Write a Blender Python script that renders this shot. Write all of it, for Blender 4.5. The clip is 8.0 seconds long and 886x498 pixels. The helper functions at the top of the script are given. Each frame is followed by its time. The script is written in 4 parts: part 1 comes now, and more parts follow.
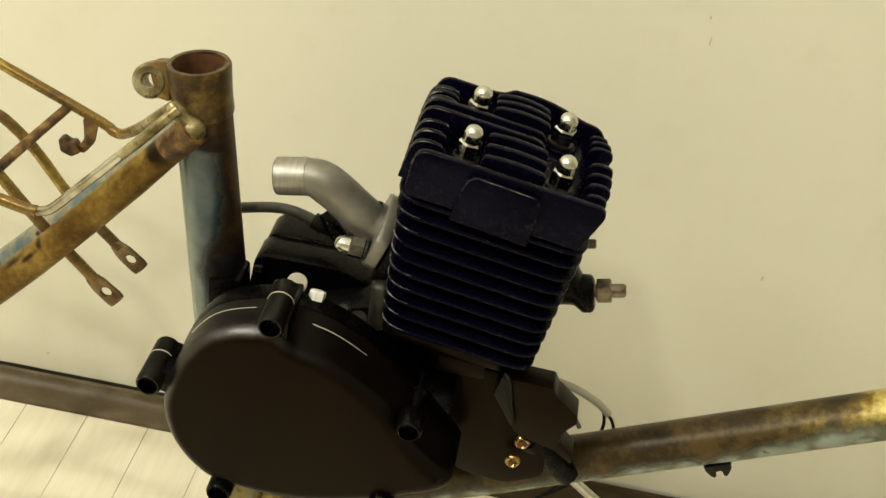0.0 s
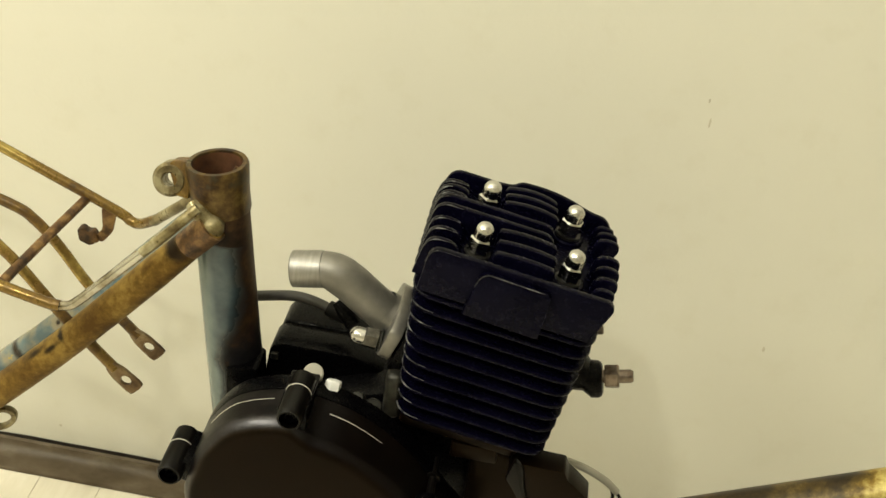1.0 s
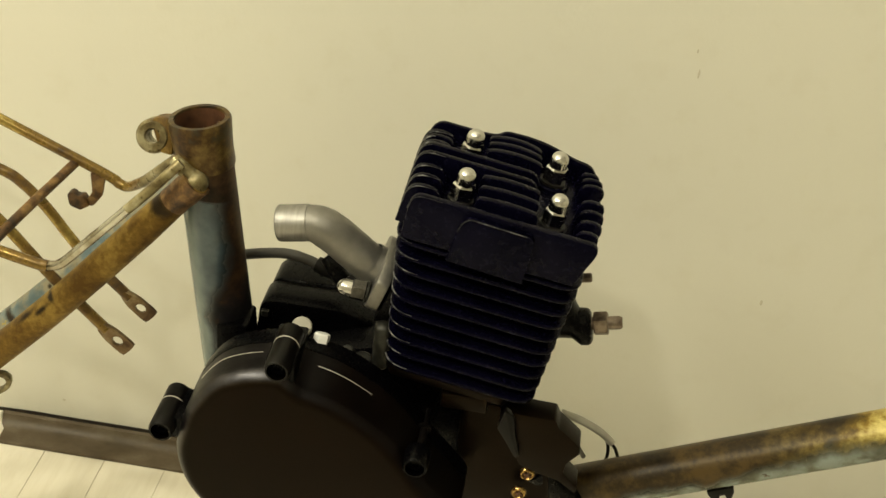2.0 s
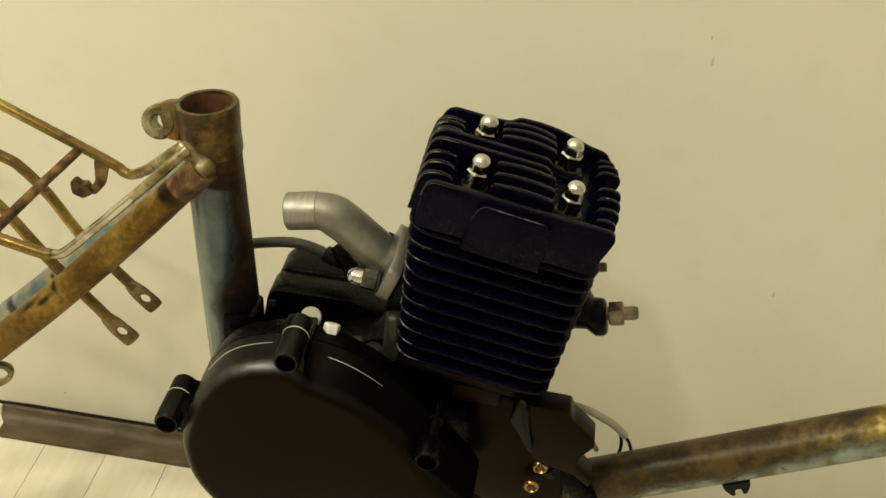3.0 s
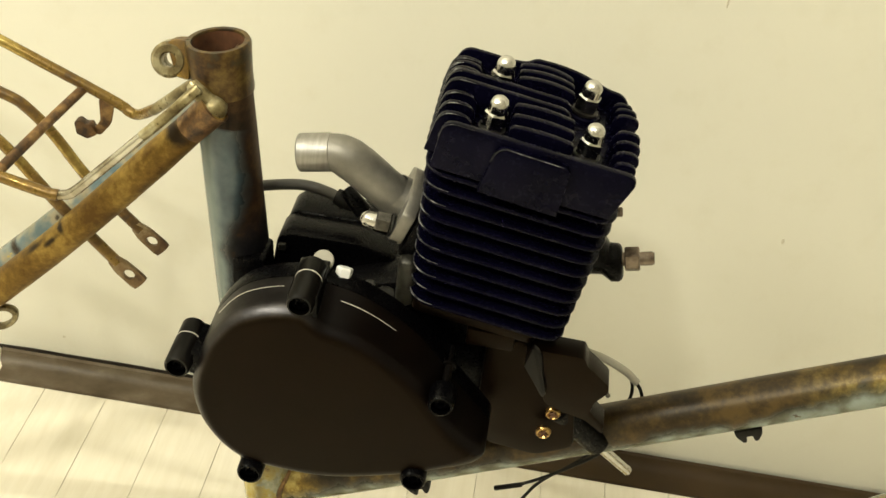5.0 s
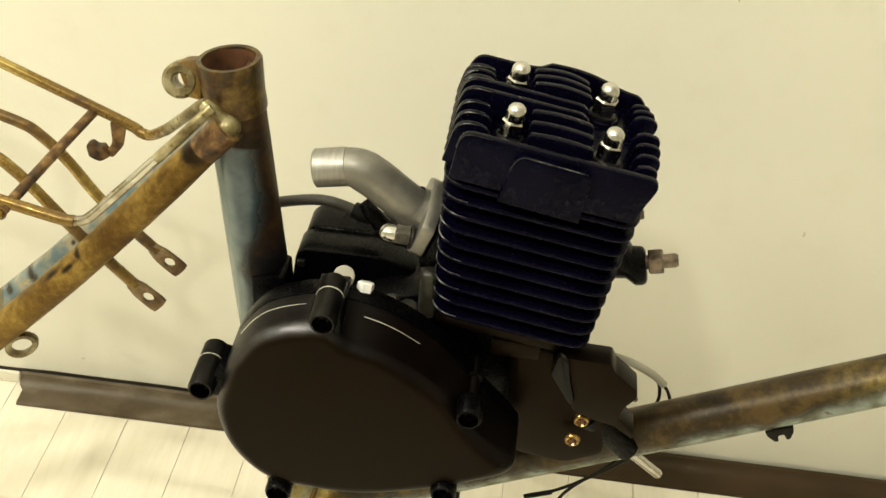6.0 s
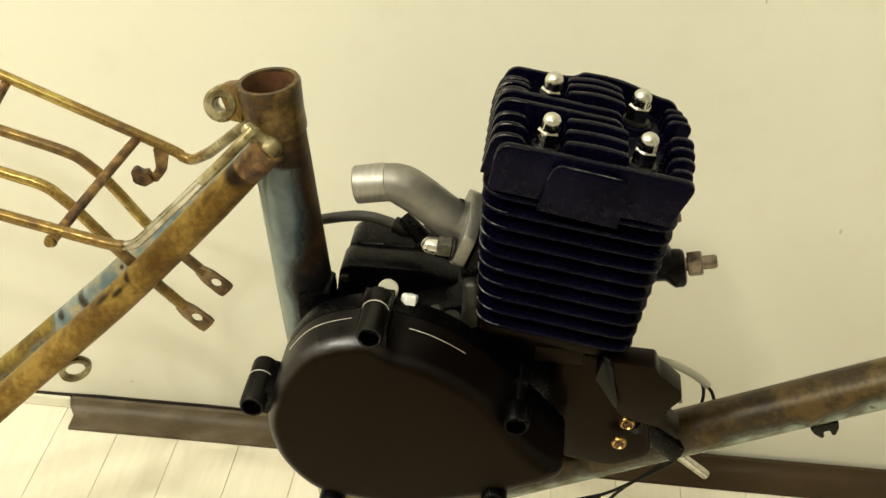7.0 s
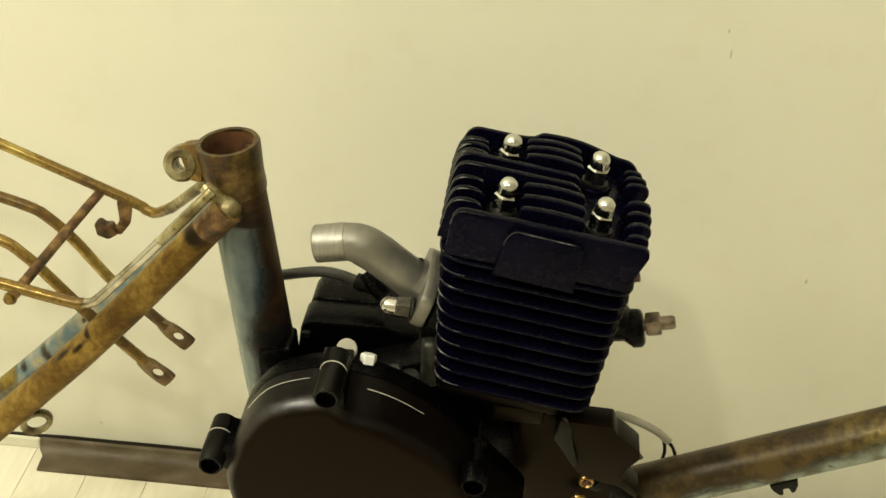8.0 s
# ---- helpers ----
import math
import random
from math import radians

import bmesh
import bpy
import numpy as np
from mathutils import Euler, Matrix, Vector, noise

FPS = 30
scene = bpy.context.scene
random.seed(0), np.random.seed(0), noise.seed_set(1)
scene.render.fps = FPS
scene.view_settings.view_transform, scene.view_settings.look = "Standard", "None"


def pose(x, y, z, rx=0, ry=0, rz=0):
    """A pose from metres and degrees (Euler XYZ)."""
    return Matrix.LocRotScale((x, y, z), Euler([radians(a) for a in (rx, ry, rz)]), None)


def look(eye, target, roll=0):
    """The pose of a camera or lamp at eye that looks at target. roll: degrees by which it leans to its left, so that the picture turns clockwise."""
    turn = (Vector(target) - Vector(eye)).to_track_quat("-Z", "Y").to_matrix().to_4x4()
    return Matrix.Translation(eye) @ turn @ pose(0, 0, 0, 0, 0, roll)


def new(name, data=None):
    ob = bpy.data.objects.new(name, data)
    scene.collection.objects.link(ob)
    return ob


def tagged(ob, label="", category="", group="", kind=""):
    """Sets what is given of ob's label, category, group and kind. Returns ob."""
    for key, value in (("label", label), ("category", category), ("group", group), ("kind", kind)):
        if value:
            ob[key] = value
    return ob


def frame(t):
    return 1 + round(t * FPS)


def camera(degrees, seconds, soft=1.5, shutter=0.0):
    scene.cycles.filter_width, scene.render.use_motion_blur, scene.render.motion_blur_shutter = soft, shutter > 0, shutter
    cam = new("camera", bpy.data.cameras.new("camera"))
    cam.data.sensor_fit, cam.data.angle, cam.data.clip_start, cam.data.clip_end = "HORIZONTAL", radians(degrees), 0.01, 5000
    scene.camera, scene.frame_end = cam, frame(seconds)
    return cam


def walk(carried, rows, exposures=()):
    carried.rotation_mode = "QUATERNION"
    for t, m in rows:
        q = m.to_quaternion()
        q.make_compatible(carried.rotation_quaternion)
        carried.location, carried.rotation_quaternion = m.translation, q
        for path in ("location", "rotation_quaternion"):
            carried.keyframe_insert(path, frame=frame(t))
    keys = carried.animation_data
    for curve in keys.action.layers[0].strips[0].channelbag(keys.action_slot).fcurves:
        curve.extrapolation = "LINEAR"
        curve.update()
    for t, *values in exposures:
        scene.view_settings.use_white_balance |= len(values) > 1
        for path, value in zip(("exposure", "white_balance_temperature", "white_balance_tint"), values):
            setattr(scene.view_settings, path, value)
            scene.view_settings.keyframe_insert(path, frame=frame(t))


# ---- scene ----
cam = camera(38.0, 8.0)
PATH = [
    (0, (0.071, 0.116, 0.7), (-0.031, 1.779, -0.407), 8.8),
    (0.5, (0.063, 0.12, 0.714), (-0.034, 1.791, -0.381), 8.1),
    (1, (0.058, 0.114, 0.734), (-0.045, 1.805, -0.329), 8.2),
    (1.5, (0.073, 0.105, 0.726), (-0.04, 1.799, -0.33), 6.6),
    (1.7, (0.079, 0.105, 0.721), (-0.055, 1.79, -0.349), 6.3),
    (2.8, (0.075, 0.105, 0.71), (-0.042, 1.787, -0.367), 6.0),
    (3, (0.07, 0.114, 0.705), (-0.053, 1.793, -0.374), 6.4),
    (3.5, (0.074, 0.107, 0.674), (-0.001, 1.771, -0.433), 6.2),
    (4, (0.08, 0.106, 0.653), (0.006, 1.765, -0.462), 7.0),
    (4.5, (0.068, 0.106, 0.687), (-0.023, 1.762, -0.43), 6.6),
    (4.7, (0.062, 0.111, 0.693), (-0.028, 1.758, -0.438), 7.7),
    (5.8, (0.048, 0.127, 0.698), (-0.044, 1.759, -0.453), 5.3),
    (6, (0.048, 0.128, 0.697), (-0.053, 1.763, -0.451), 4.8),
    (6.5, (0.048, 0.126, 0.695), (-0.085, 1.765, -0.443), 2.9),
    (7, (0.045, 0.118, 0.702), (-0.11, 1.759, -0.431), 1.5),
    (7.5, (0.051, 0.117, 0.703), (-0.113, 1.763, -0.421), 0.6),
    (8, (0.059, 0.131, 0.723), (-0.083, 1.785, -0.392), 2.1),
]
EXPOSURES = [(0, -0.15, 6650, 7), (0.5, -0.14, 6520, 7), (1.0, -0.13, 6470, 7), (1.5, -0.27, 6770, 6), (2.8, -0.38, 6950, 6), (3.0, -0.41, 7050, 5), (3.5, -0.40, 7150, 5), (4.0, -0.20, 6800, 7),
             (4.5, 0.03, 6520, 8), (5.8, 0.11, 6490, 8), (6.5, 0.09, 6450, 8), (7.0, 0.06, 6500, 7), (7.5, -0.04, 6720, 3), (8.0, -0.15, 6850, 2)]
walk(cam, [(t, look(eye, target, roll)) for t, eye, target, roll in PATH], EXPOSURES)

# ---- world, lamp, room light ----
world = bpy.data.worlds.new("world")
scene.world = world
world.use_nodes = True
world.node_tree.nodes["Background"].inputs[0].default_value = (0.9, 0.86, 0.75, 1)
world.node_tree.nodes["Background"].inputs[1].default_value = 0.02

# first and third inferred from shadows; second and fourth added for wall brightness
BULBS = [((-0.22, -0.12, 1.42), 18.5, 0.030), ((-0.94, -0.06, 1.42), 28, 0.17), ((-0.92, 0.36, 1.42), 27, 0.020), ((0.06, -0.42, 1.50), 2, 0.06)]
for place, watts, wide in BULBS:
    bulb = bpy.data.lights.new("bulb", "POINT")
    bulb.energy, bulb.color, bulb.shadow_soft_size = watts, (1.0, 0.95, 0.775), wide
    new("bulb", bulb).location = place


# ---- materials ----
def material(name):
    m = bpy.data.materials.new(name)
    m.use_nodes = True
    return m, m.node_tree.nodes, m.node_tree.links, m.node_tree.nodes["Principled BSDF"]


def node(nodes, kind, **values):
    n = nodes.new(kind)
    for key, value in values.items():
        n.inputs[key].default_value = value
    return n


def noise_of(nodes, links, scale, detail=4.0, rough=0.55, stretch=(1, 1, 1)):
    co = nodes.new("ShaderNodeTexCoord")
    mp = node(nodes, "ShaderNodeMapping", Scale=stretch)
    links.new(co.outputs["Object"], mp.inputs["Vector"])
    n = node(nodes, "ShaderNodeTexNoise", Scale=scale, Detail=detail, Roughness=rough)
    links.new(mp.outputs["Vector"], n.inputs["Vector"])
    return n


def ramp(nodes, links, source, stops):
    r = nodes.new("ShaderNodeValToRGB")
    el = r.color_ramp.elements
    while len(el) < len(stops):
        el.new(0.5)
    for e, (at, colour) in zip(el, stops):
        e.position, e.color = at, (*colour, 1)
    links.new(source, r.inputs["Fac"])
    return r


def mix(nodes, links, fac, a, b, blend="MIX"):
    m = nodes.new("ShaderNodeMix")
    m.data_type, m.blend_type = "RGBA", blend
    for value, slot in ((fac, 0), (a, 6), (b, 7)):
        if isinstance(value, (int, float)):
            m.inputs[slot].default_value = value
        elif isinstance(value, tuple):
            m.inputs[slot].default_value = (*value, 1)
        else:
            links.new(value, m.inputs[slot])
    return m.outputs[2]


def bump(nodes, links, source, bsdf, strength, distance=0.001):
    b = node(nodes, "ShaderNodeBump", Strength=strength, Distance=distance)
    links.new(source, b.inputs["Height"])
    links.new(b.outputs["Normal"], bsdf.inputs["Normal"])


def mottled(name, stops, scale, rough=(0.4, 0.6), metal=0.0, fine=400.0, relief=0.05, spec=0.5, stretch=(1, 1, 1), gloss=(1, 1, 1)):
    """A surface with colour by a coarse noise, a fine grain in relief and roughness."""
    m, n, l, b = material(name)
    coarse = noise_of(n, l, scale, 5.0, 0.6, stretch)
    l.new(ramp(n, l, coarse.outputs["Fac"], stops).outputs["Color"], b.inputs["Base Color"])
    grain = noise_of(n, l, fine, 3.0)
    r = ramp(n, l, grain.outputs["Fac"], [(0.3, (rough[0],) * 3), (0.7, (rough[1],) * 3)])
    l.new(r.outputs["Color"], b.inputs["Roughness"])
    b.inputs["Metallic"].default_value = metal
    b.inputs["Specular IOR Level"].default_value = spec
    b.inputs["Specular Tint"].default_value = (*gloss, 1)
    bump(n, l, grain.outputs["Fac"], b, relief, 0.0005)
    return m


def wall_paint(name, colour, rough=0.75):
    m, n, l, b = material(name)
    big = noise_of(n, l, 3.0, 4.0)
    small = noise_of(n, l, 45.0, 5.0)
    darker = tuple(c * 0.965 for c in colour)
    base = ramp(n, l, big.outputs["Fac"], [(0.35, darker), (0.65, colour)])
    spots = ramp(n, l, small.outputs["Fac"], [(0.25, (0.975, 0.97, 0.955)), (0.45, (1, 1, 1))])
    l.new(mix(n, l, 1.0, base.outputs["Color"], spots.outputs["Color"], "MULTIPLY"), b.inputs["Base Color"])
    b.inputs["Roughness"].default_value = rough
    b.inputs["Specular IOR Level"].default_value = 0.3
    rough_relief = noise_of(n, l, 160.0, 4.0)
    bump(n, l, rough_relief.outputs["Fac"], b, 0.25, 0.001)
    return m


def plank_wood():
    m, n, l, b = material("pale_plank")
    info = n.new("ShaderNodeObjectInfo")
    co = n.new("ShaderNodeTexCoord")
    mp = node(n, "ShaderNodeMapping", Scale=(60, 4, 20))
    off = n.new("ShaderNodeVectorMath")
    off.operation = "ADD"
    l.new(co.outputs["Object"], off.inputs[0])
    l.new(info.outputs["Random"], off.inputs[1])
    l.new(off.outputs[0], mp.inputs["Vector"])
    grain = node(n, "ShaderNodeTexNoise", Scale=3.0, Detail=6.0, Roughness=0.6)
    l.new(mp.outputs["Vector"], grain.inputs["Vector"])
    base = ramp(n, l, grain.outputs["Fac"], [(0.3, (0.82, 0.765, 0.645)), (0.7, (0.90, 0.852, 0.745))])
    each = ramp(n, l, info.outputs["Random"], [(0.0, (0.95, 0.945, 0.93)), (1.0, (1.0, 1.0, 1.0))])
    l.new(mix(n, l, 1.0, base.outputs["Color"], each.outputs["Color"], "MULTIPLY"), b.inputs["Base Color"])
    b.inputs["Roughness"].default_value = 0.42
    bump(n, l, grain.outputs["Fac"], b, 0.08, 0.0005)
    return m


def leaning(n, l, source, way, at, per_metre, least=-0.35):
    """The source, raised along a direction from the place given."""
    dot = n.new("ShaderNodeVectorMath")
    dot.operation = "DOT_PRODUCT"
    l.new(n.new("ShaderNodeTexCoord").outputs["Object"], dot.inputs[0])
    dot.inputs[1].default_value = way
    off = n.new("ShaderNodeMath")
    off.operation = "MULTIPLY_ADD"
    l.new(dot.outputs["Value"], off.inputs[0])
    off.inputs[1].default_value, off.inputs[2].default_value = per_metre, -at * per_metre
    keep = n.new("ShaderNodeClamp")
    l.new(off.outputs[0], keep.inputs["Value"])
    keep.inputs["Min"].default_value, keep.inputs["Max"].default_value = least, 0.35
    total = n.new("ShaderNodeMath")
    l.new(source, total.inputs[0])
    l.new(keep.outputs[0], total.inputs[1])
    return total.outputs[0]


def old_paint(name, clean, share, lean=None, pale=None, tone=1.0, golden=False):
    """Blue-grey enamel, flaked and eaten by rust. share: how much of it is rust; lean: a direction (and the place on it) towards which the rust grows; pale: a second paint colour; golden: yellow rust."""
    m, n, l, b = material(name)
    patches = noise_of(n, l, 30.0, 5.0, 0.55)
    fleck = noise_of(n, l, 105.0, 6.0, 0.66)
    second = pale or tuple(c * 1.35 + 0.03 for c in clean)
    paint = ramp(n, l, noise_of(n, l, 17.0, 4.0).outputs["Fac"], [(0.40, clean), (0.58, second)])
    rust = ramp(n, l, fleck.outputs["Fac"], [(at, tuple(c * tone for c in rgb)) for at, rgb in ((0.30, (0.030, 0.014, 0.006)), (0.42, (0.11, 0.050, 0.015)), (0.53, (0.25, 0.14, 0.035)), (0.63, (0.40, 0.27, 0.075)), (0.75, (0.50, 0.40, 0.16)))])
    eaten = rust.outputs["Color"]
    if golden:
        eaten = ramp(n, l, fleck.outputs["Fac"], [(0.36, (0.070, 0.038, 0.008)), (0.46, (0.28, 0.18, 0.028)), (0.56, (0.48, 0.37, 0.08)), (0.68, (0.64, 0.56, 0.22))]).outputs["Color"]
    height = n.new("ShaderNodeMath")
    height.operation = "MULTIPLY_ADD"
    l.new(fleck.outputs["Fac"], height.inputs[0])
    height.inputs[1].default_value = 0.45
    l.new(patches.outputs["Fac"], height.inputs[2])
    grown_by = height.outputs[0]
    if lean:
        grown_by = leaning(n, l, grown_by, *lean)
    line = 0.98 - share * 0.5
    edge = ramp(n, l, grown_by, [(line - 0.10, (0, 0, 0)), (line + 0.10, (1, 1, 1))])
    worn = ramp(n, l, grown_by, [(line - 0.08, (1, 1, 1)), (line - 0.01, (0.72, 0.64, 0.52)), (line + 0.03, (0.72, 0.64, 0.52)), (line + 0.10, (1, 1, 1))])
    colour = mix(n, l, edge.outputs["Color"], paint.outputs["Color"], eaten)
    l.new(mix(n, l, 1.0, colour, worn.outputs["Color"], "MULTIPLY"), b.inputs["Base Color"])
    rough = ramp(n, l, edge.outputs["Color"], [(0.0, (0.2, 0.2, 0.2)), (1.0, (0.36, 0.36, 0.36))])
    l.new(rough.outputs["Color"], b.inputs["Roughness"])
    metal = ramp(n, l, edge.outputs["Color"], [(0.0, (0, 0, 0)), (1.0, (0.45, 0.45, 0.45))])
    l.new(metal.outputs["Color"], b.inputs["Metallic"])
    bump(n, l, grown_by, b, 0.12, 0.0008)
    return m


def calc(n, l, kind, a, b=0.0, c=0.0):
    """One arithmetic node on sockets or numbers."""
    m = n.new("ShaderNodeMath")
    m.operation = kind
    for value, slot in zip((a, b, c), m.inputs):
        if isinstance(value, (int, float)):
            slot.default_value = value
        else:
            l.new(value, slot)
    return m.outputs[0]


def rising(n, l, source, low, high):
    """0 below low, 1 above high, smooth between."""
    m = n.new("ShaderNodeMapRange")
    m.interpolation_type = "SMOOTHSTEP"
    m.inputs["From Min"].default_value, m.inputs["From Max"].default_value = low, high
    l.new(source, m.inputs["Value"])
    return m.outputs["Result"]


def place_on(n, l, way, at):
    """How far a point lies along a direction, in metres past the place given."""
    dot = n.new("ShaderNodeVectorMath")
    dot.operation = "DOT_PRODUCT"
    l.new(n.new("ShaderNodeTexCoord").outputs["Object"], dot.inputs[0])
    dot.inputs[1].default_value = way
    return calc(n, l, "SUBTRACT", dot.outputs["Value"], at)


def aged_tube(name, across, along, line, paint, rust, gold=None, spread=0.010, soft=0.0016, foot=None, pits=0.66, lit_flank=None, sheen=0.10, low=None, stains_and_shade=(), dull=0.32):
    """Enamel on one flank of a tube and rust on the other, with a ragged border between them.
    across, along: (direction, place) of the border's two axes; line: (start, stop, height before, height after) of the
    border along the tube;
    paint, rust, gold: three tones each, dark to pale; gold also (start, stop) along the tube; foot: (low, high) of the
    stained lower end;
    lit_flank: (start, stop, tone) across the tube of a limb painted pale as if lit; sheen: how metallic the rust is;
    low: (start, stop, height) of the border at the lower end, where the rust turns near-black as shade;
    stains_and_shade: (along, across, and half its length and width) of each dark stain or painted shade streak; dull:
    how much less gloss the rust has."""
    m, n, l, b = material(name)
    v, s = place_on(n, l, *across), place_on(n, l, *along)
    broad = noise_of(n, l, 30.0, 3.0, 0.5).outputs["Fac"]
    mid = noise_of(n, l, 95.0, 6.0, 0.65).outputs["Fac"]
    fine = noise_of(n, l, 330.0, 4.0, 0.6).outputs["Fac"]
    start, stop, before, after = line
    height = calc(n, l, "MULTIPLY_ADD", rising(n, l, s, start, stop), after - before, before)
    if low:
        stay_up = rising(n, l, calc(n, l, "MULTIPLY_ADD", calc(n, l, "SUBTRACT", broad, 0.5), 0.03, s), low[0], low[1])
        height = calc(n, l, "MULTIPLY_ADD", stay_up, calc(n, l, "SUBTRACT", height, low[2]), low[2])
    edge = calc(n, l, "SUBTRACT", v, height)
    edge = calc(n, l, "MULTIPLY_ADD", calc(n, l, "SUBTRACT", broad, 0.5), spread * 1.6, edge)
    edge = calc(n, l, "MULTIPLY_ADD", calc(n, l, "SUBTRACT", mid, 0.5), spread, edge)
    eaten = rising(n, l, edge, -soft, soft)
    patch = calc(n, l, "MULTIPLY_ADD", noise_of(n, l, 62.0, 3.0, 0.5).outputs["Fac"], 0.7, calc(n, l, "MULTIPLY", mid, 0.3))
    coat = ramp(n, l, patch, [(0.40, paint[0]), (0.49, paint[1]), (0.58, paint[2])]).outputs["Color"]
    # pale limb: light from one side, put into the paint colour
    if lit_flank:
        f0, f1, tone = lit_flank
        lit_share = calc(n, l, "SUBTRACT", 1.0, rising(n, l, calc(n, l, "MULTIPLY_ADD", calc(n, l, "SUBTRACT", mid, 0.5), 0.006, v), f0, f1))
        coat = mix(n, l, lit_share, coat, tone)
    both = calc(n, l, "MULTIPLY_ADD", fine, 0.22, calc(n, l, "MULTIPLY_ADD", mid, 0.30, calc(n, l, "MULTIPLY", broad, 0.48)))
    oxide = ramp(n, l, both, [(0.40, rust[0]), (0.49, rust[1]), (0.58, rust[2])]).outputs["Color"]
    # near-black put in for shade on the lower flank
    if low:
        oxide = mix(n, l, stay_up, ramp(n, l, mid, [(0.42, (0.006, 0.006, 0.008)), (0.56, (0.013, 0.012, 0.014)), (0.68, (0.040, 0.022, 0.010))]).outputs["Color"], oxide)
    if gold:
        tones, (g0, g1) = gold
        yellow = ramp(n, l, both, [(0.38, tones[0]), (0.48, tones[1]), (0.60, tones[2])]).outputs["Color"]
        ends = calc(n, l, "MAXIMUM", rising(n, l, s, g0, g1), calc(n, l, "MULTIPLY_ADD", rising(n, l, s, 0.06, 0.15), -0.75, 0.75))
        share = calc(n, l, "MULTIPLY", ends, rising(n, l, broad, 0.34, 0.56))
        oxide = mix(n, l, share, oxide, yellow)
    if foot:
        low, high = foot
        stain = ramp(n, l, mid, [(0.40, (0.40, 0.41, 0.30)), (0.48, (0.45, 0.38, 0.14)), (0.60, (0.42, 0.31, 0.06)), (0.70, (0.14, 0.065, 0.018))]).outputs["Color"]
        near_foot = calc(n, l, "SUBTRACT", 1.0, rising(n, l, s, low, high))
        coat = mix(n, l, near_foot, coat, stain)
        eaten = calc(n, l, "MULTIPLY", eaten, calc(n, l, "MULTIPLY_ADD", near_foot, -0.75, 1.0))
    pit = calc(n, l, "MAXIMUM", eaten, rising(n, l, mid, pits, pits + 0.05))
    colour = mix(n, l, pit, coat, oxide)
    rim = calc(n, l, "MULTIPLY", rising(n, l, edge, -soft * 1.6, 0.0), calc(n, l, "SUBTRACT", 1.0, rising(n, l, edge, 0.0, soft * 1.6)))
    colour = mix(n, l, calc(n, l, "MULTIPLY", rim, 0.55), colour, tuple(c * 0.7 for c in rust[0]))
    for s0, v0, half_s, half_v in stains_and_shade:
        ds, dv = (calc(n, l, "DIVIDE", calc(n, l, "SUBTRACT", here, at), half) for here, at, half in ((s, s0, half_s), (v, v0, half_v)))
        far = calc(n, l, "SQRT", calc(n, l, "MULTIPLY_ADD", ds, ds, calc(n, l, "MULTIPLY", dv, dv)))
        dark = calc(n, l, "SUBTRACT", 1.0, rising(n, l, calc(n, l, "MULTIPLY_ADD", calc(n, l, "SUBTRACT", mid, 0.5), 1.1, far), 0.25, 1.15))
        colour = mix(n, l, dark, colour, (0.022, 0.013, 0.006))
    l.new(colour, b.inputs["Base Color"])
    l.new(calc(n, l, "MULTIPLY_ADD", pit, dull, calc(n, l, "MULTIPLY_ADD", fine, 0.16, 0.10)), b.inputs["Roughness"])
    l.new(calc(n, l, "MULTIPLY", pit, sheen), b.inputs["Metallic"])
    l.new(calc(n, l, "MULTIPLY_ADD", pit, -dull, 0.5), b.inputs["Specular IOR Level"])
    relief = calc(n, l, "MULTIPLY_ADD", fine, 0.35, calc(n, l, "MULTIPLY", pit, 0.4))
    bump(n, l, relief, b, 0.28, 0.0006)
    return m


def fin_paint(name, dark, light):
    """Black paint with a patchy sheen."""
    m, n, l, b = material(name)
    grain = noise_of(n, l, 420.0, 4.0, 0.6).outputs["Fac"]
    base = ramp(n, l, noise_of(n, l, 60.0, 4.0).outputs["Fac"], [(0.35, dark), (0.65, light)]).outputs["Color"]
    l.new(base, b.inputs["Base Color"])
    sheen = rising(n, l, noise_of(n, l, 210.0, 4.0, 0.6).outputs["Fac"], 0.46, 0.68)
    l.new(calc(n, l, "MULTIPLY_ADD", grain, 0.16, 0.18), b.inputs["Roughness"])
    l.new(calc(n, l, "MULTIPLY_ADD", sheen, 0.04, 0.074), b.inputs["Specular IOR Level"])
    b.inputs["Specular Tint"].default_value = (0.66, 0.66, 1.0, 1.0)
    bump(n, l, grain, b, 0.10, 0.0005)
    return m


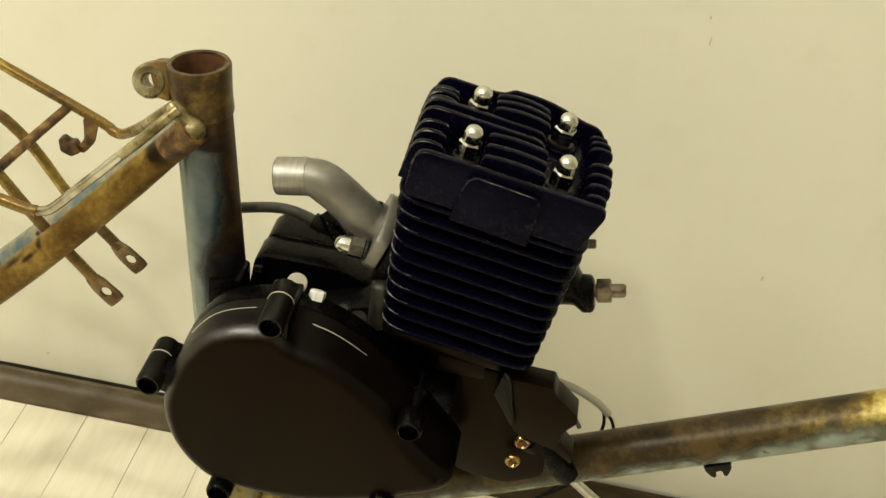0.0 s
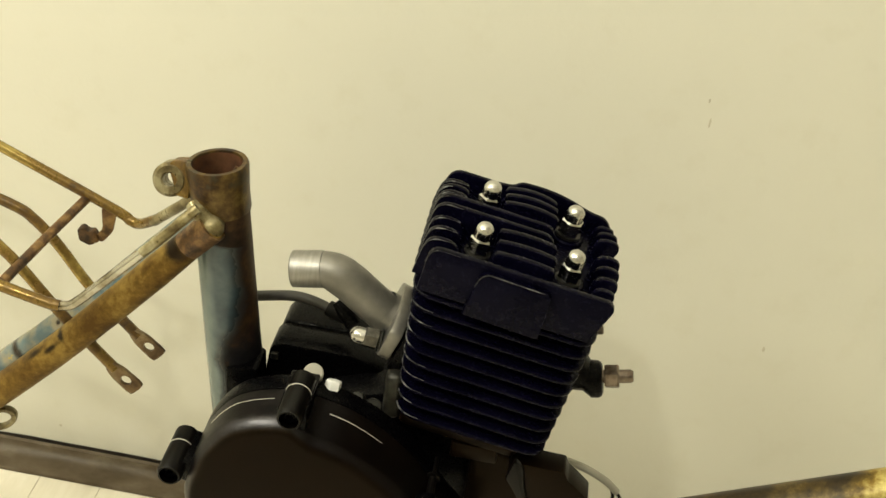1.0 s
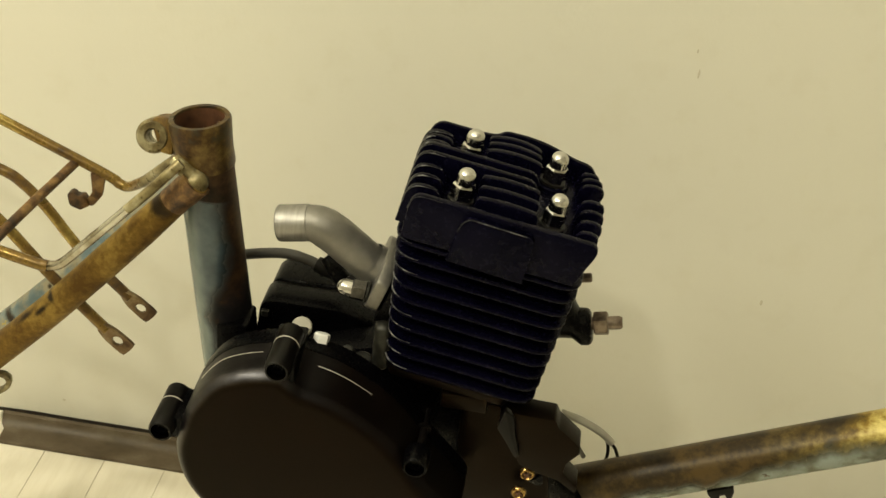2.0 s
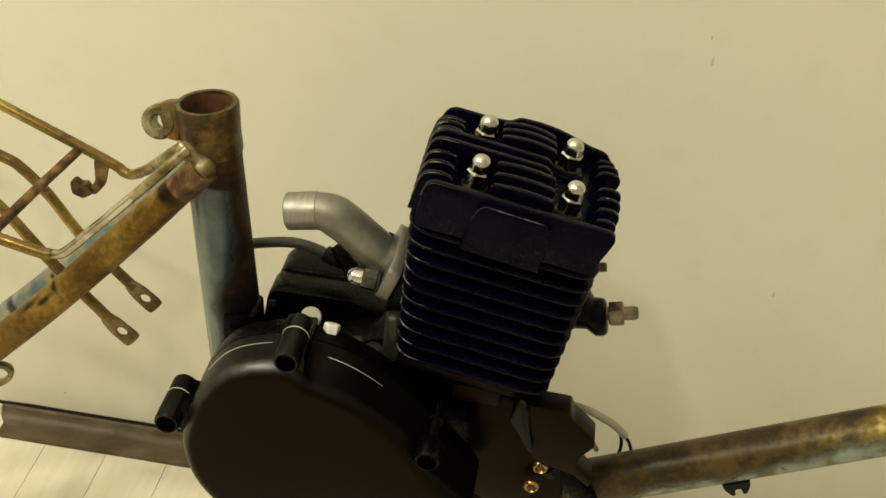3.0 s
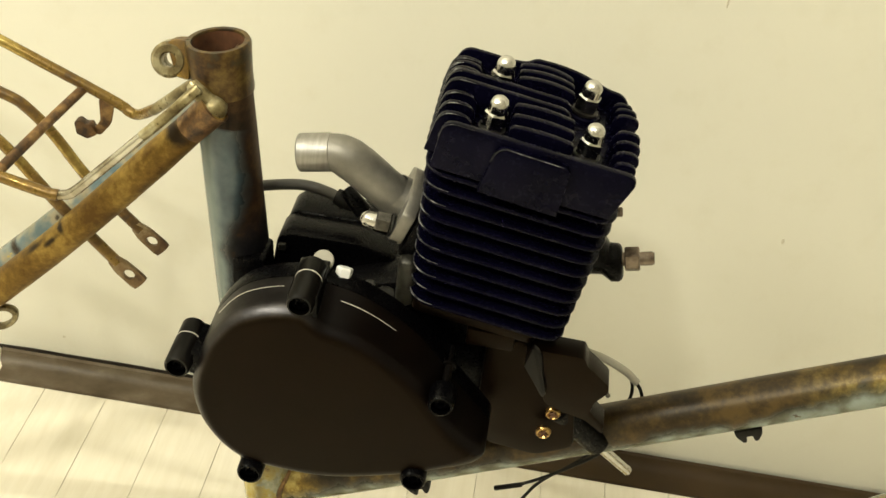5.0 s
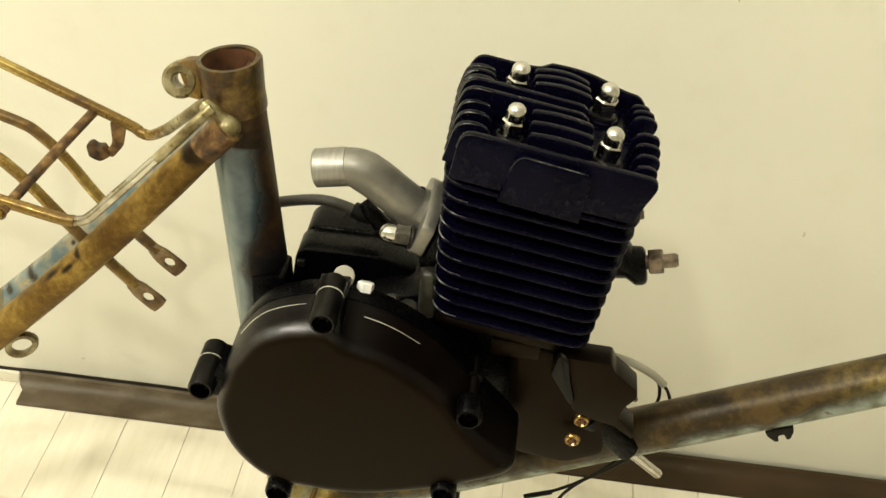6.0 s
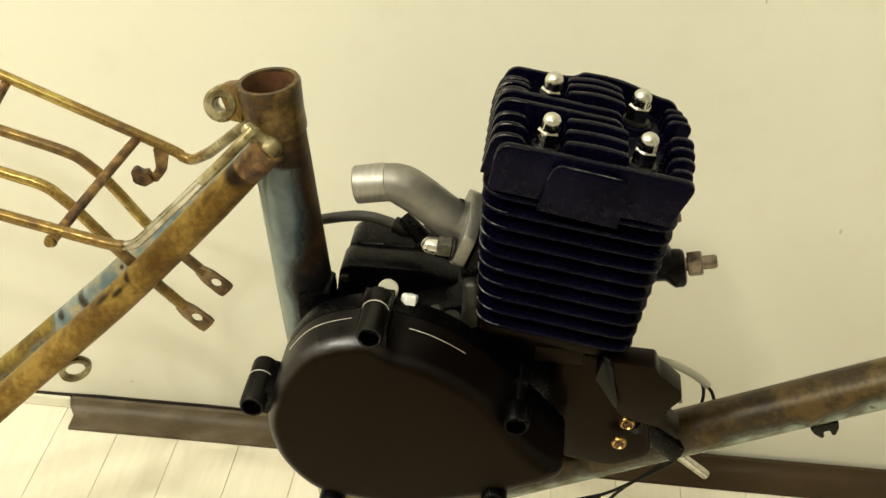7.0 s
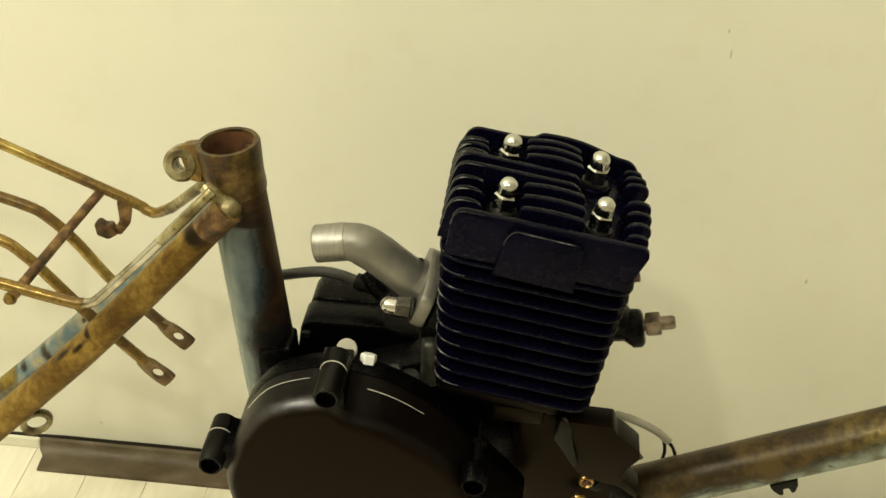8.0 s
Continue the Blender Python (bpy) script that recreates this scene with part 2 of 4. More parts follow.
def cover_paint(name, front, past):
    """Black paint, matt on the open face, with a highlight band put into its gloss along the shoulder. front: how far
    forward the face lies; past: where along the cover the band ends.
    """
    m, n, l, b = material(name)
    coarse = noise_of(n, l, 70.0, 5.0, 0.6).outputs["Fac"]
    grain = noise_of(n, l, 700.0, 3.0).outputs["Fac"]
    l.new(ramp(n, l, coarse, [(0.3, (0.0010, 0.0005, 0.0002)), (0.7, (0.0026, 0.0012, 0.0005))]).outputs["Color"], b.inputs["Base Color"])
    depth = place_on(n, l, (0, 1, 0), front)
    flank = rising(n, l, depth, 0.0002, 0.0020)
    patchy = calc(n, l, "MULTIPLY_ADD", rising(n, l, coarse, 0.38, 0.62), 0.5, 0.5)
    # shoulder highlight put into the specular level, ending near the upper boss
    rim_shine = calc(n, l, "MULTIPLY", flank, calc(n, l, "MULTIPLY_ADD", rising(n, l, depth, 0.0045, 0.0095), -0.65, 1.0))
    rim_shine = calc(n, l, "MULTIPLY", calc(n, l, "MULTIPLY", rim_shine, patchy), calc(n, l, "SUBTRACT", 1.0, rising(n, l, place_on(n, l, (1, 0, 0), past), -0.008, 0.006)))
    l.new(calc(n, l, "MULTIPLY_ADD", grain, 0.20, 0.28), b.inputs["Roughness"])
    l.new(calc(n, l, "MULTIPLY_ADD", rim_shine, 0.85, calc(n, l, "MULTIPLY_ADD", flank, 0.05, 0.096)), b.inputs["Specular IOR Level"])
    # brown face and neutral flank tints stand for reflected floor and ceiling
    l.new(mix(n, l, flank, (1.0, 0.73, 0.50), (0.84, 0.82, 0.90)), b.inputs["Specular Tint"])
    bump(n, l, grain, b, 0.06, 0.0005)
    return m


def brass_gold(name):
    m, n, l, b = material(name)
    big = noise_of(n, l, 24.0, 3.0, 0.5).outputs["Fac"]
    small = noise_of(n, l, 210.0, 6.0, 0.65).outputs["Fac"]
    both = calc(n, l, "MULTIPLY_ADD", small, 0.38, calc(n, l, "MULTIPLY", big, 0.62))
    base = ramp(n, l, both, [(0.34, (0.036, 0.018, 0.005)), (0.44, (0.11, 0.060, 0.013)), (0.54, (0.22, 0.138, 0.032)), (0.64, (0.40, 0.30, 0.09))])
    l.new(base.outputs["Color"], b.inputs["Base Color"])
    l.new(ramp(n, l, both, [(0.36, (0.48, 0.48, 0.48)), (0.58, (0.20, 0.20, 0.20))]).outputs["Color"], b.inputs["Roughness"])
    l.new(ramp(n, l, both, [(0.38, (0.1, 0.1, 0.1)), (0.55, (0.55, 0.55, 0.55))]).outputs["Color"], b.inputs["Metallic"])
    bump(n, l, small, b, 0.12, 0.0005)
    return m


def graded_vinyl(name):
    """Dark brown vinyl, greyer, paler and streaked towards one end."""
    m, n, l, b = material(name)
    broad = noise_of(n, l, 9.0, 4.0, 0.6).outputs["Fac"]
    streak = noise_of(n, l, 48.0, 5.0, 0.6, (0.7, 1.2, 1.2)).outputs["Fac"]
    plain = ramp(n, l, broad, [(0.35, (0.030, 0.017, 0.006)), (0.65, (0.058, 0.036, 0.016))]).outputs["Color"]
    grey = ramp(n, l, streak, [(0.34, (0.070, 0.050, 0.029)), (0.52, (0.098, 0.074, 0.047)), (0.68, (0.135, 0.108, 0.074))]).outputs["Color"]
    where = calc(n, l, "MULTIPLY_ADD", broad, -0.30, calc(n, l, "ADD", place_on(n, l, (1, 0, 0), 0.0), 0.15))
    grey_share = calc(n, l, "SUBTRACT", 1.0, rising(n, l, where, -0.16, 0.16))
    l.new(mix(n, l, grey_share, plain, grey), b.inputs["Base Color"])
    l.new(calc(n, l, "MULTIPLY_ADD", streak, 0.25, 0.30), b.inputs["Roughness"])
    b.inputs["Specular IOR Level"].default_value = 0.25
    bump(n, l, streak, b, 0.10, 0.0006)
    return m


WALL = wall_paint("cream_wall_paint", (0.81, 0.79, 0.70))
CEILING = wall_paint("ceiling_white", (0.86, 0.85, 0.80))
PLANK = plank_wood()
GROOVE = mottled("plank_joint_dirt", [(0.3, (0.42, 0.36, 0.25)), (0.7, (0.62, 0.56, 0.43))], 30, (0.8, 0.9))
DARK_GREY = mottled("dark_grey_casting", [(0.35, (0.006, 0.0055, 0.0045)), (0.65, (0.026, 0.025, 0.020))], 170, (0.3, 0.5), 0.3, 300, 0.2)
# grey of the strips that imitate light on the fin edges
GLINT_EDGE = mottled("fin_glint", [(0.46, (0.006, 0.006, 0.008)), (0.54, (0.09, 0.09, 0.095)), (0.66, (0.30, 0.30, 0.30))], 190, (0.3, 0.5), 0.3, 300, 0.1)
SKIRT = graded_vinyl("brown_vinyl")
GAP = mottled("gap_shade", [(0.3, (0.015, 0.011, 0.007)), (0.7, (0.04, 0.03, 0.02))], 60, (0.9, 0.95))
BARE = mottled("bare_white_edge", [(0.3, (0.72, 0.68, 0.55)), (0.7, (0.8, 0.77, 0.66))], 40, (0.7, 0.8))
# light from the left is painted in: pale left limb, dark right flank
FRAME_BLUE = aged_tube("flaked_blue_lit_left", ((0.993, 0, 0.117), 0.0008), ((0, 0, 1), 0), (0.368, 0.375, 0.0085, -0.026), ((0.036, 0.056, 0.070), (0.047, 0.072, 0.088), (0.068, 0.096, 0.108)),
                       ((0.010, 0.006, 0.004), (0.026, 0.014, 0.008), (0.060, 0.032, 0.014)), None, 0.008, 0.0040, (0.12, 0.20), lit_flank=(-0.0105, -0.0020, (0.165, 0.210, 0.205)), low=(0.300, 0.330, -0.0030))
FRAME_MIX = aged_tube("rusty_blue_paint", ((-0.427, 0, 0.904), 0.1103), ((0.904, 0, 0.427), 0), (0.30, 0.40, -0.0015, 0.0055), ((0.075, 0.078, 0.050), (0.15, 0.165, 0.130), (0.26, 0.31, 0.29)),
                      ((0.010, 0.006, 0.002), (0.034, 0.021, 0.007), (0.085, 0.053, 0.016)), (((0.05, 0.028, 0.005), (0.26, 0.165, 0.022), (0.66, 0.55, 0.19)), (0.35, 0.43)), 0.013, 0.0036, dull=0.18)
FRAME_PLAIN = old_paint("stained_frame_paint", (0.20, 0.23, 0.20), 0.50, None, (0.34, 0.35, 0.28), 0.5)
FRAME_RUST = old_paint("rust_over_paint", (0.095, 0.095, 0.058), 0.70, None, (0.15, 0.145, 0.09), 0.34)
# its last two dark marks paint a shadow streak along the upper edge
FRAME_STAY = aged_tube("gold_rust_stay", ((0.73, 0, -0.68), -0.2910), ((-0.68, 0, -0.73), 0), (-0.144, -0.126, -0.040, -0.040), ((0.10, 0.19, 0.25), (0.19, 0.25, 0.26), (0.30, 0.26, 0.13)),
                       ((0.090, 0.047, 0.009), (0.165, 0.098, 0.020), (0.29, 0.190, 0.048)), None, 0.007, 0.0012, sheen=0.45,
                       stains_and_shade=((-0.2265, -0.0060, 0.0072, 0.0100), (-0.1367, -0.0048, 0.0026, 0.0036), (-0.1275, -0.0030, 0.0085, 0.0019), (-0.1150, -0.0055, 0.0090, 0.0018)))
STAY_PLATE = old_paint("gold_rust_plate", (0.20, 0.16, 0.08), 0.74, None, None, 0.60)
FRAME_FAR = aged_tube("blue_stay_paint", ((-0.73, 0, 0.68), 0.2910), ((-0.68, 0, -0.73), 0), (-0.060, -0.035, 0.022, 0.0020), ((0.10, 0.15, 0.17), (0.17, 0.20, 0.19), (0.29, 0.26, 0.18)),
                      ((0.10, 0.062, 0.011), (0.22, 0.155, 0.028), (0.36, 0.28, 0.07)), None, 0.006, 0.0025, sheen=0.3,
                      stains_and_shade=((-0.1090, 0.0030, 0.0022, 0.0016), (-0.0711, 0.0045, 0.0042, 0.0075), (-0.0512, 0.0067, 0.0032, 0.0036)))
FRAME_DOWN = old_paint("worn_blue_paint", (0.17, 0.26, 0.30), 0.20, ((-0.62, 0, 0.78), -0.0712, 44.0), (0.36, 0.43, 0.44), 1.0, True)
DARK_RUST = mottled("dark_brown_rust", [(0.36, (0.030, 0.014, 0.005)), (0.5, (0.115, 0.057, 0.018)), (0.64, (0.25, 0.145, 0.05))], 120, (0.42, 0.58), 0.15, 300, 0.14)
PALE_LUG = mottled("pale_worn_plating", [(0.36, (0.10, 0.072, 0.028)), (0.5, (0.25, 0.205, 0.10)), (0.64, (0.44, 0.40, 0.26))], 75, (0.25, 0.42), 0.5, 300, 0.12)
BRASS = brass_gold("tarnished_gold_plating")
CHROME_RUST = mottled("worn_chrome", [(0.36, (0.06, 0.036, 0.016)), (0.46, (0.24, 0.20, 0.13)), (0.56, (0.56, 0.54, 0.48))], 20, (0.08, 0.18), 1.0, 160, 0.05)
EAR_METAL = mottled("tarnished_ear_metal", [(0.36, (0.06, 0.040, 0.016)), (0.5, (0.17, 0.135, 0.065)), (0.64, (0.36, 0.32, 0.20))], 85, (0.24, 0.40), 0.5, 300, 0.12)
STRAP = mottled("rust_brown_strap", [(0.38, (0.055, 0.030, 0.013)), (0.50, (0.14, 0.092, 0.045)), (0.64, (0.29, 0.235, 0.15))], 50, (0.3, 0.45), 0.7, 200, 0.06)
CHROME = mottled("bright_chrome", [(0.3, (0.50, 0.49, 0.47)), (0.7, (0.68, 0.67, 0.65))], 240, (0.13, 0.28), 1.0, 500, 0.10)
# chrome darkened to stand for the dark engine it mirrors
MIRROR_DARK = mottled("mirror_dark_chrome", [(0.3, (0.05, 0.047, 0.045)), (0.7, (0.16, 0.155, 0.15))], 200, (0.12, 0.25), 1.0, 500, 0.08)
CASTING = mottled("cast_aluminium", [(0.3, (0.19, 0.18, 0.165)), (0.7, (0.27, 0.26, 0.24))], 90, (0.38, 0.54), 0.8, 300, 0.22)
DULL_STEEL = mottled("dull_brown_steel", [(0.35, (0.09, 0.065, 0.05)), (0.65, (0.26, 0.21, 0.17))], 160, (0.3, 0.45), 0.8)
MACHINED = mottled("turned_aluminium", [(0.3, (0.28, 0.27, 0.255)), (0.7, (0.37, 0.36, 0.345))], 60, (0.38, 0.50), 0.9, 300, 0.05, stretch=(8, 1, 1))
BLACK = mottled("black_engine_paint", [(0.3, (0.0008, 0.0007, 0.0010)), (0.7, (0.0016, 0.0014, 0.0018))], 60, (0.24, 0.34), 0.0, 900, 0.03, 0.095)
BLACK_FIN = fin_paint("black_fin_paint", (0.0008, 0.0007, 0.0042), (0.0018, 0.0016, 0.0072))
BLACK_COVER = mottled("black_cover_paint", [(0.3, (0.0010, 0.0004, 0.0001)), (0.7, (0.0026, 0.0010, 0.0003))], 70, (0.32, 0.42), 0.0, 700, 0.05, 0.130, gloss=(0.96, 0.73, 0.52))
COVER_PAINT = cover_paint("black_paint_rim_shine", 0.5975 - 0.672, -0.030 - 0.030)
# lighter, glossier copy of the engine black, for parts that catch more light
BLACK_LIT = mottled("lit_black_paint", [(0.3, (0.0012, 0.0009, 0.0008)), (0.7, (0.0030, 0.0022, 0.0018))], 70, (0.30, 0.40), 0.0, 700, 0.10, 0.20)
BRIGHT_SEAM = mottled("bare_metal_seam", [(0.3, (0.62, 0.60, 0.55)), (0.7, (0.8, 0.78, 0.73))], 60, (0.3, 0.45), 0.5)
# the bolt head's lamp reflection, put into the base colour as white
WHITE_GLARE = mottled("white_glare", [(0.3, (0.80, 0.80, 0.79)), (0.7, (0.88, 0.88, 0.87))], 60, (0.2, 0.3))
YELLOW_ZINC = mottled("yellow_zinc", [(0.38, (0.16, 0.08, 0.025)), (0.62, (0.62, 0.42, 0.16))], 260, (0.2, 0.35), 1.0)
RUBBER = mottled("black_rubber", [(0.3, (0.004, 0.0035, 0.003)), (0.7, (0.008, 0.007, 0.006))], 40, (0.45, 0.6), spec=0.2)
GREY_CABLE = mottled("dark_grey_cable", [(0.3, (0.045, 0.042, 0.04)), (0.7, (0.065, 0.06, 0.055))], 40, (0.35, 0.5))
SHEATH = mottled("grey_sheath", [(0.3, (0.34, 0.32, 0.27)), (0.7, (0.43, 0.41, 0.35))], 40, (0.4, 0.5))
# rust brown darkened to stand for shade deep in the bore and slots
DARK_HOLE = mottled("shaded_rust_hole", [(0.3, (0.030, 0.011, 0.005)), (0.7, (0.16, 0.065, 0.025))], 60, (0.6, 0.8))
SMUDGE = mottled("grey_smudge", [(0.3, (0.56, 0.52, 0.42)), (0.7, (0.66, 0.62, 0.51))], 200, (0.8, 0.9))


# ---- mesh helpers ----
def thing(name, at, label, category, group="", kind=""):
    ob = new(name)
    ob.location = at
    ob["base"] = at
    return tagged(ob, label, category, group, kind)


def root_of(ob):
    while ob.parent:
        ob = ob.parent
    return ob


def finish(bm, angle=38):
    bmesh.ops.recalc_face_normals(bm, faces=bm.faces)
    for f in bm.faces:
        f.smooth = True
    for e in bm.edges:
        e.smooth = len(e.link_faces) == 2 and e.calc_face_angle(0) < radians(angle)


def part(name, bm, mat, parent, label="", angle=38):
    """One mesh under a thing or a part; the bmesh is in world metres."""
    finish(bm, angle)
    me = bpy.data.meshes.new(name)
    bmesh.ops.translate(bm, verts=bm.verts, vec=-root_of(parent).location)
    bm.to_mesh(me)
    bm.free()
    me.materials.append(mat)
    ob = new(name, me)
    ob.parent = parent
    return tagged(ob, label)


def single(name, bm, mat, label, category, kind="", group=""):
    finish(bm)
    me = bpy.data.meshes.new(name)
    bm.to_mesh(me)
    bm.free()
    me.materials.append(mat)
    return tagged(new(name, me), label, category, group, kind)


def spline(points, steps=8):
    """Catmull-Rom through the points."""
    p = [Vector(q) for q in points]
    p = [2 * p[0] - p[1], *p, 2 * p[-1] - p[-2]]
    out = []
    for i in range(1, len(p) - 2):
        for k in range(steps):
            t = k / steps
            a, b, c, d = p[i - 1:i + 3]
            out.append(0.5 * (2 * b + (c - a) * t + (2 * a - 5 * b + 4 * c - d) * t * t + (3 * b - a - 3 * c + d) * t ** 3))
    return out + [p[-2]]


def sweep(bm, points, radius, segments=20, caps=True, wobble=0.0):
    """A round bar along the points; radius: a number, or a function of the share of the way."""
    rings = []
    side = None
    n = len(points)
    for i, p in enumerate(points):
        way = (Vector(points[min(i + 1, n - 1)]) - Vector(points[max(i - 1, 0)])).normalized()
        if side is None:
            side = way.orthogonal().normalized()
        side = (side - way * side.dot(way)).normalized()
        up = way.cross(side)
        r = radius(i / (n - 1)) if callable(radius) else radius
        r *= 1 + wobble * noise.noise(Vector(p) * 60)
        rings.append([bm.verts.new(Vector(p) + (side * math.cos(a) + up * math.sin(a)) * r)
                      for a in (2 * math.pi * k / segments for k in range(segments))])
    for a, b in zip(rings, rings[1:]):
        for k in range(segments):
            bm.faces.new((a[k], a[k - 1], b[k - 1], b[k]))
    if caps:
        bm.faces.new(rings[0])
        bm.faces.new(rings[-1][::-1])
    return bm


def rod(points, radius, steps=8, segments=14, wobble=0.0):
    return sweep(bmesh.new(), spline(points, steps), radius, segments, True, wobble)


def lathe(profile, at, axis, segments=28, sides=None):
    """Turned round the axis; profile: rows of (along, radius). A radius of 0 closes it."""
    bm = bmesh.new()
    axis = Vector(axis).normalized()
    s = axis.orthogonal().normalized()
    u = axis.cross(s)
    rings = []
    for along, r in profile:
        c = Vector(at) + axis * along
        if r == 0:
            rings.append([bm.verts.new(c)])
        else:
            rings.append([bm.verts.new(c + (s * math.cos(a) + u * math.sin(a)) * r)
                          for a in (2 * math.pi * (k + 0.5) / segments for k in range(segments))])
    for a, b in zip(rings, rings[1:]):
        for k in range(segments):
            if len(a) == 1 and len(b) > 1:
                bm.faces.new((a[0], b[k - 1], b[k]))
            elif len(b) == 1 and len(a) > 1:
                bm.faces.new((a[k], a[k - 1], b[0]))
            elif len(a) > 1:
                bm.faces.new((a[k], a[k - 1], b[k - 1], b[k]))
    return bm


def rounded(points, radius, steps=4):
    """A polygon (2D) with its corners rounded."""
    out = []
    n = len(points)
    for i in range(n):
        a, b, c = (Vector(points[(i + k) % n]) for k in (-1, 0, 1))
        r = radius if not isinstance(radius, (list, tuple)) else radius[i]
        d1, d2 = (a - b), (c - b)
        cut = min(r, d1.length * 0.48, d2.length * 0.48)
        if cut < 1e-5:
            out.append(tuple(b))
            continue
        p, q = b + d1.normalized() * cut, b + d2.normalized() * cut
        for k in range(steps + 1):
            t = k / steps
            out.append(tuple((1 - t) ** 2 * p + 2 * t * (1 - t) * b + t * t * q))
    return out


def prism(outline, y0, y1, bevel=0.0, segments=2):
    """An outline in (x, z), thickened from y0 to y1."""
    bm = bmesh.new()
    a = [bm.verts.new((x, y0, z)) for x, z in outline]
    b = [bm.verts.new((x, y1, z)) for x, z in outline]
    front, back = bm.faces.new(a), bm.faces.new(b[::-1])
    n = len(a)
    for i in range(n):
        bm.faces.new((a[i - 1], a[i], b[i], b[i - 1]))
    if bevel:
        bmesh.ops.recalc_face_normals(bm, faces=bm.faces)
        rims = list({e for f in (front, back) for e in f.edges})
        bmesh.ops.bevel(bm, geom=rims, offset=bevel, segments=segments, affect="EDGES", profile=0.5, clamp_overlap=True)
    return bm


def closed_spline(points, steps=4):
    n = len(points)
    out = []
    for i in range(n):
        a, b, c, d = (Vector(points[(i + k) % n]) for k in (-1, 0, 1, 2))
        for k in range(steps):
            t = k / steps
            out.append(tuple(0.5 * (2 * b + (c - a) * t + (2 * a - 5 * b + 4 * c - d) * t * t + (3 * b - a - 3 * c + d) * t ** 3)))
    return out


def domed_plate(outline, y0, y1, r, steps=6):
    """An outline in (x, z) from y0 back to y1, its front rim rounded with the radius r."""
    n = len(outline)
    p = [Vector(q) for q in outline]
    area = sum(p[i - 1].x * p[i].y - p[i].x * p[i - 1].y for i in range(n))
    inward = []
    for i in range(n):
        way = (p[(i + 1) % n] - p[i - 1]).normalized()
        inward.append(Vector((-way.y, way.x)) * (1 if area > 0 else -1))
    bm = bmesh.new()
    rings = [[bm.verts.new((q.x, y1, q.y)) for q in p]]
    for k in range(steps + 1):
        a = math.pi / 2 * k / steps
        rings.append([bm.verts.new((p[i].x + inward[i].x * r * (1 - math.cos(a)), y0 + r * (1 - math.sin(a)), p[i].y + inward[i].y * r * (1 - math.cos(a)))) for i in range(n)])
    for a, b in zip(rings, rings[1:]):
        for i in range(n):
            bm.faces.new((a[i - 1], a[i], b[i], b[i - 1]))
    bm.faces.new(rings[0])
    bm.faces.new(rings[-1][::-1])
    return bm


def box(x0, x1, y0, y1, z0, z1, bevel=0.0, segments=2):
    bm = bmesh.new()
    bmesh.ops.create_cube(bm, size=1)
    for v in bm.verts:
        v.co = Vector(((x0 + x1) / 2 + v.co.x * (x1 - x0), (y0 + y1) / 2 + v.co.y * (y1 - y0), (z0 + z1) / 2 + v.co.z * (z1 - z0)))
    if bevel:
        bmesh.ops.bevel(bm, geom=bm.edges[:], offset=bevel, segments=segments, affect="EDGES", profile=0.5)
    return bm


def join(*bms):
    out = bmesh.new()
    for b in bms:
        me = bpy.data.meshes.new("joining")
        b.to_mesh(me)
        b.free()
        out.from_mesh(me)
        bpy.data.meshes.remove(me)
    return out


def moved(bm, m):
    bmesh.ops.transform(bm, matrix=m, verts=bm.verts)
    return bm


# ---- the room ----
X0, X1, Y0, WALL_Y, CEIL = -2.4, 2.8, -3.2, 0.872, 2.4
single("wall_north", box(X0, X1, WALL_Y, WALL_Y + 0.1, -0.05, CEIL), WALL, "cream painted plaster wall with faint scuffs", "wall", "structure")
# unseen walls and ceiling close the room, spaced to tune bounced light
single("wall_south", box(X0, X1, Y0 - 0.1, Y0, -0.05, CEIL), WALL, "unseen cream painted wall closing the room", "wall", "structure")
single("wall_west", box(X0 - 0.1, X0, Y0 - 0.1, WALL_Y + 0.1, -0.05, CEIL), WALL, "unseen cream painted wall closing the room", "wall", "structure")
single("wall_east", box(X1, X1 + 0.1, Y0 - 0.1, WALL_Y + 0.1, -0.05, CEIL), WALL, "unseen cream painted wall closing the room", "wall", "structure")
single("ceiling", box(X0 - 0.1, X1 + 0.1, Y0 - 0.1, WALL_Y + 0.1, CEIL, CEIL + 0.08), CEILING, "unseen white ceiling closing the room", "ceiling", "structure")
floor = single("floor", box(X0, X1, Y0, WALL_Y, -0.06, -0.004), GROOVE, "pale whitish plank floor with thin dark joints", "floor", "structure")


def skirting():
    L, foot = 0.011, 0.029
    profile = [(WALL_Y - 0.0035, L + 0.001), (WALL_Y - 0.0060, L), (WALL_Y - 0.0072, 0.0085), (WALL_Y - 0.0105, 0.0050),
               (WALL_Y - 0.016, 0.0034), (WALL_Y - foot, 0.0021), (WALL_Y - foot - 0.001, 0.0002), (WALL_Y - 0.0035, 0.0002)]
    bm = bmesh.new()
    xs = [-0.318 + i * (X1 + 0.318) / 60 for i in range(61)]
    rows = []
    for i, x in enumerate(xs):
        lift = 0.0006 * noise.noise(Vector((x * 7, 0, 0)))
        rows.append([bm.verts.new((x - (0.004 if i == 0 and z > 0.004 else 0), y + lift, z)) for y, z in profile])
    for a, b in zip(rows, rows[1:]):
        for k in range(len(profile)):
            bm.faces.new((a[k - 1], a[k], b[k], b[k - 1]))
    bm.faces.new(rows[0])
    bm.faces.new(rows[-1][::-1])
    return bm


single("baseboard", skirting(), SKIRT, "brown vinyl skirting strip along the wall foot", "skirting", "structure")
single("trim", box(X0, -0.324, WALL_Y - 0.0052, WALL_Y - 0.001, 0, 0.0095, 0.0008, 1), BARE, "bare whitish edge strip at the wall foot", "trim", "structure")


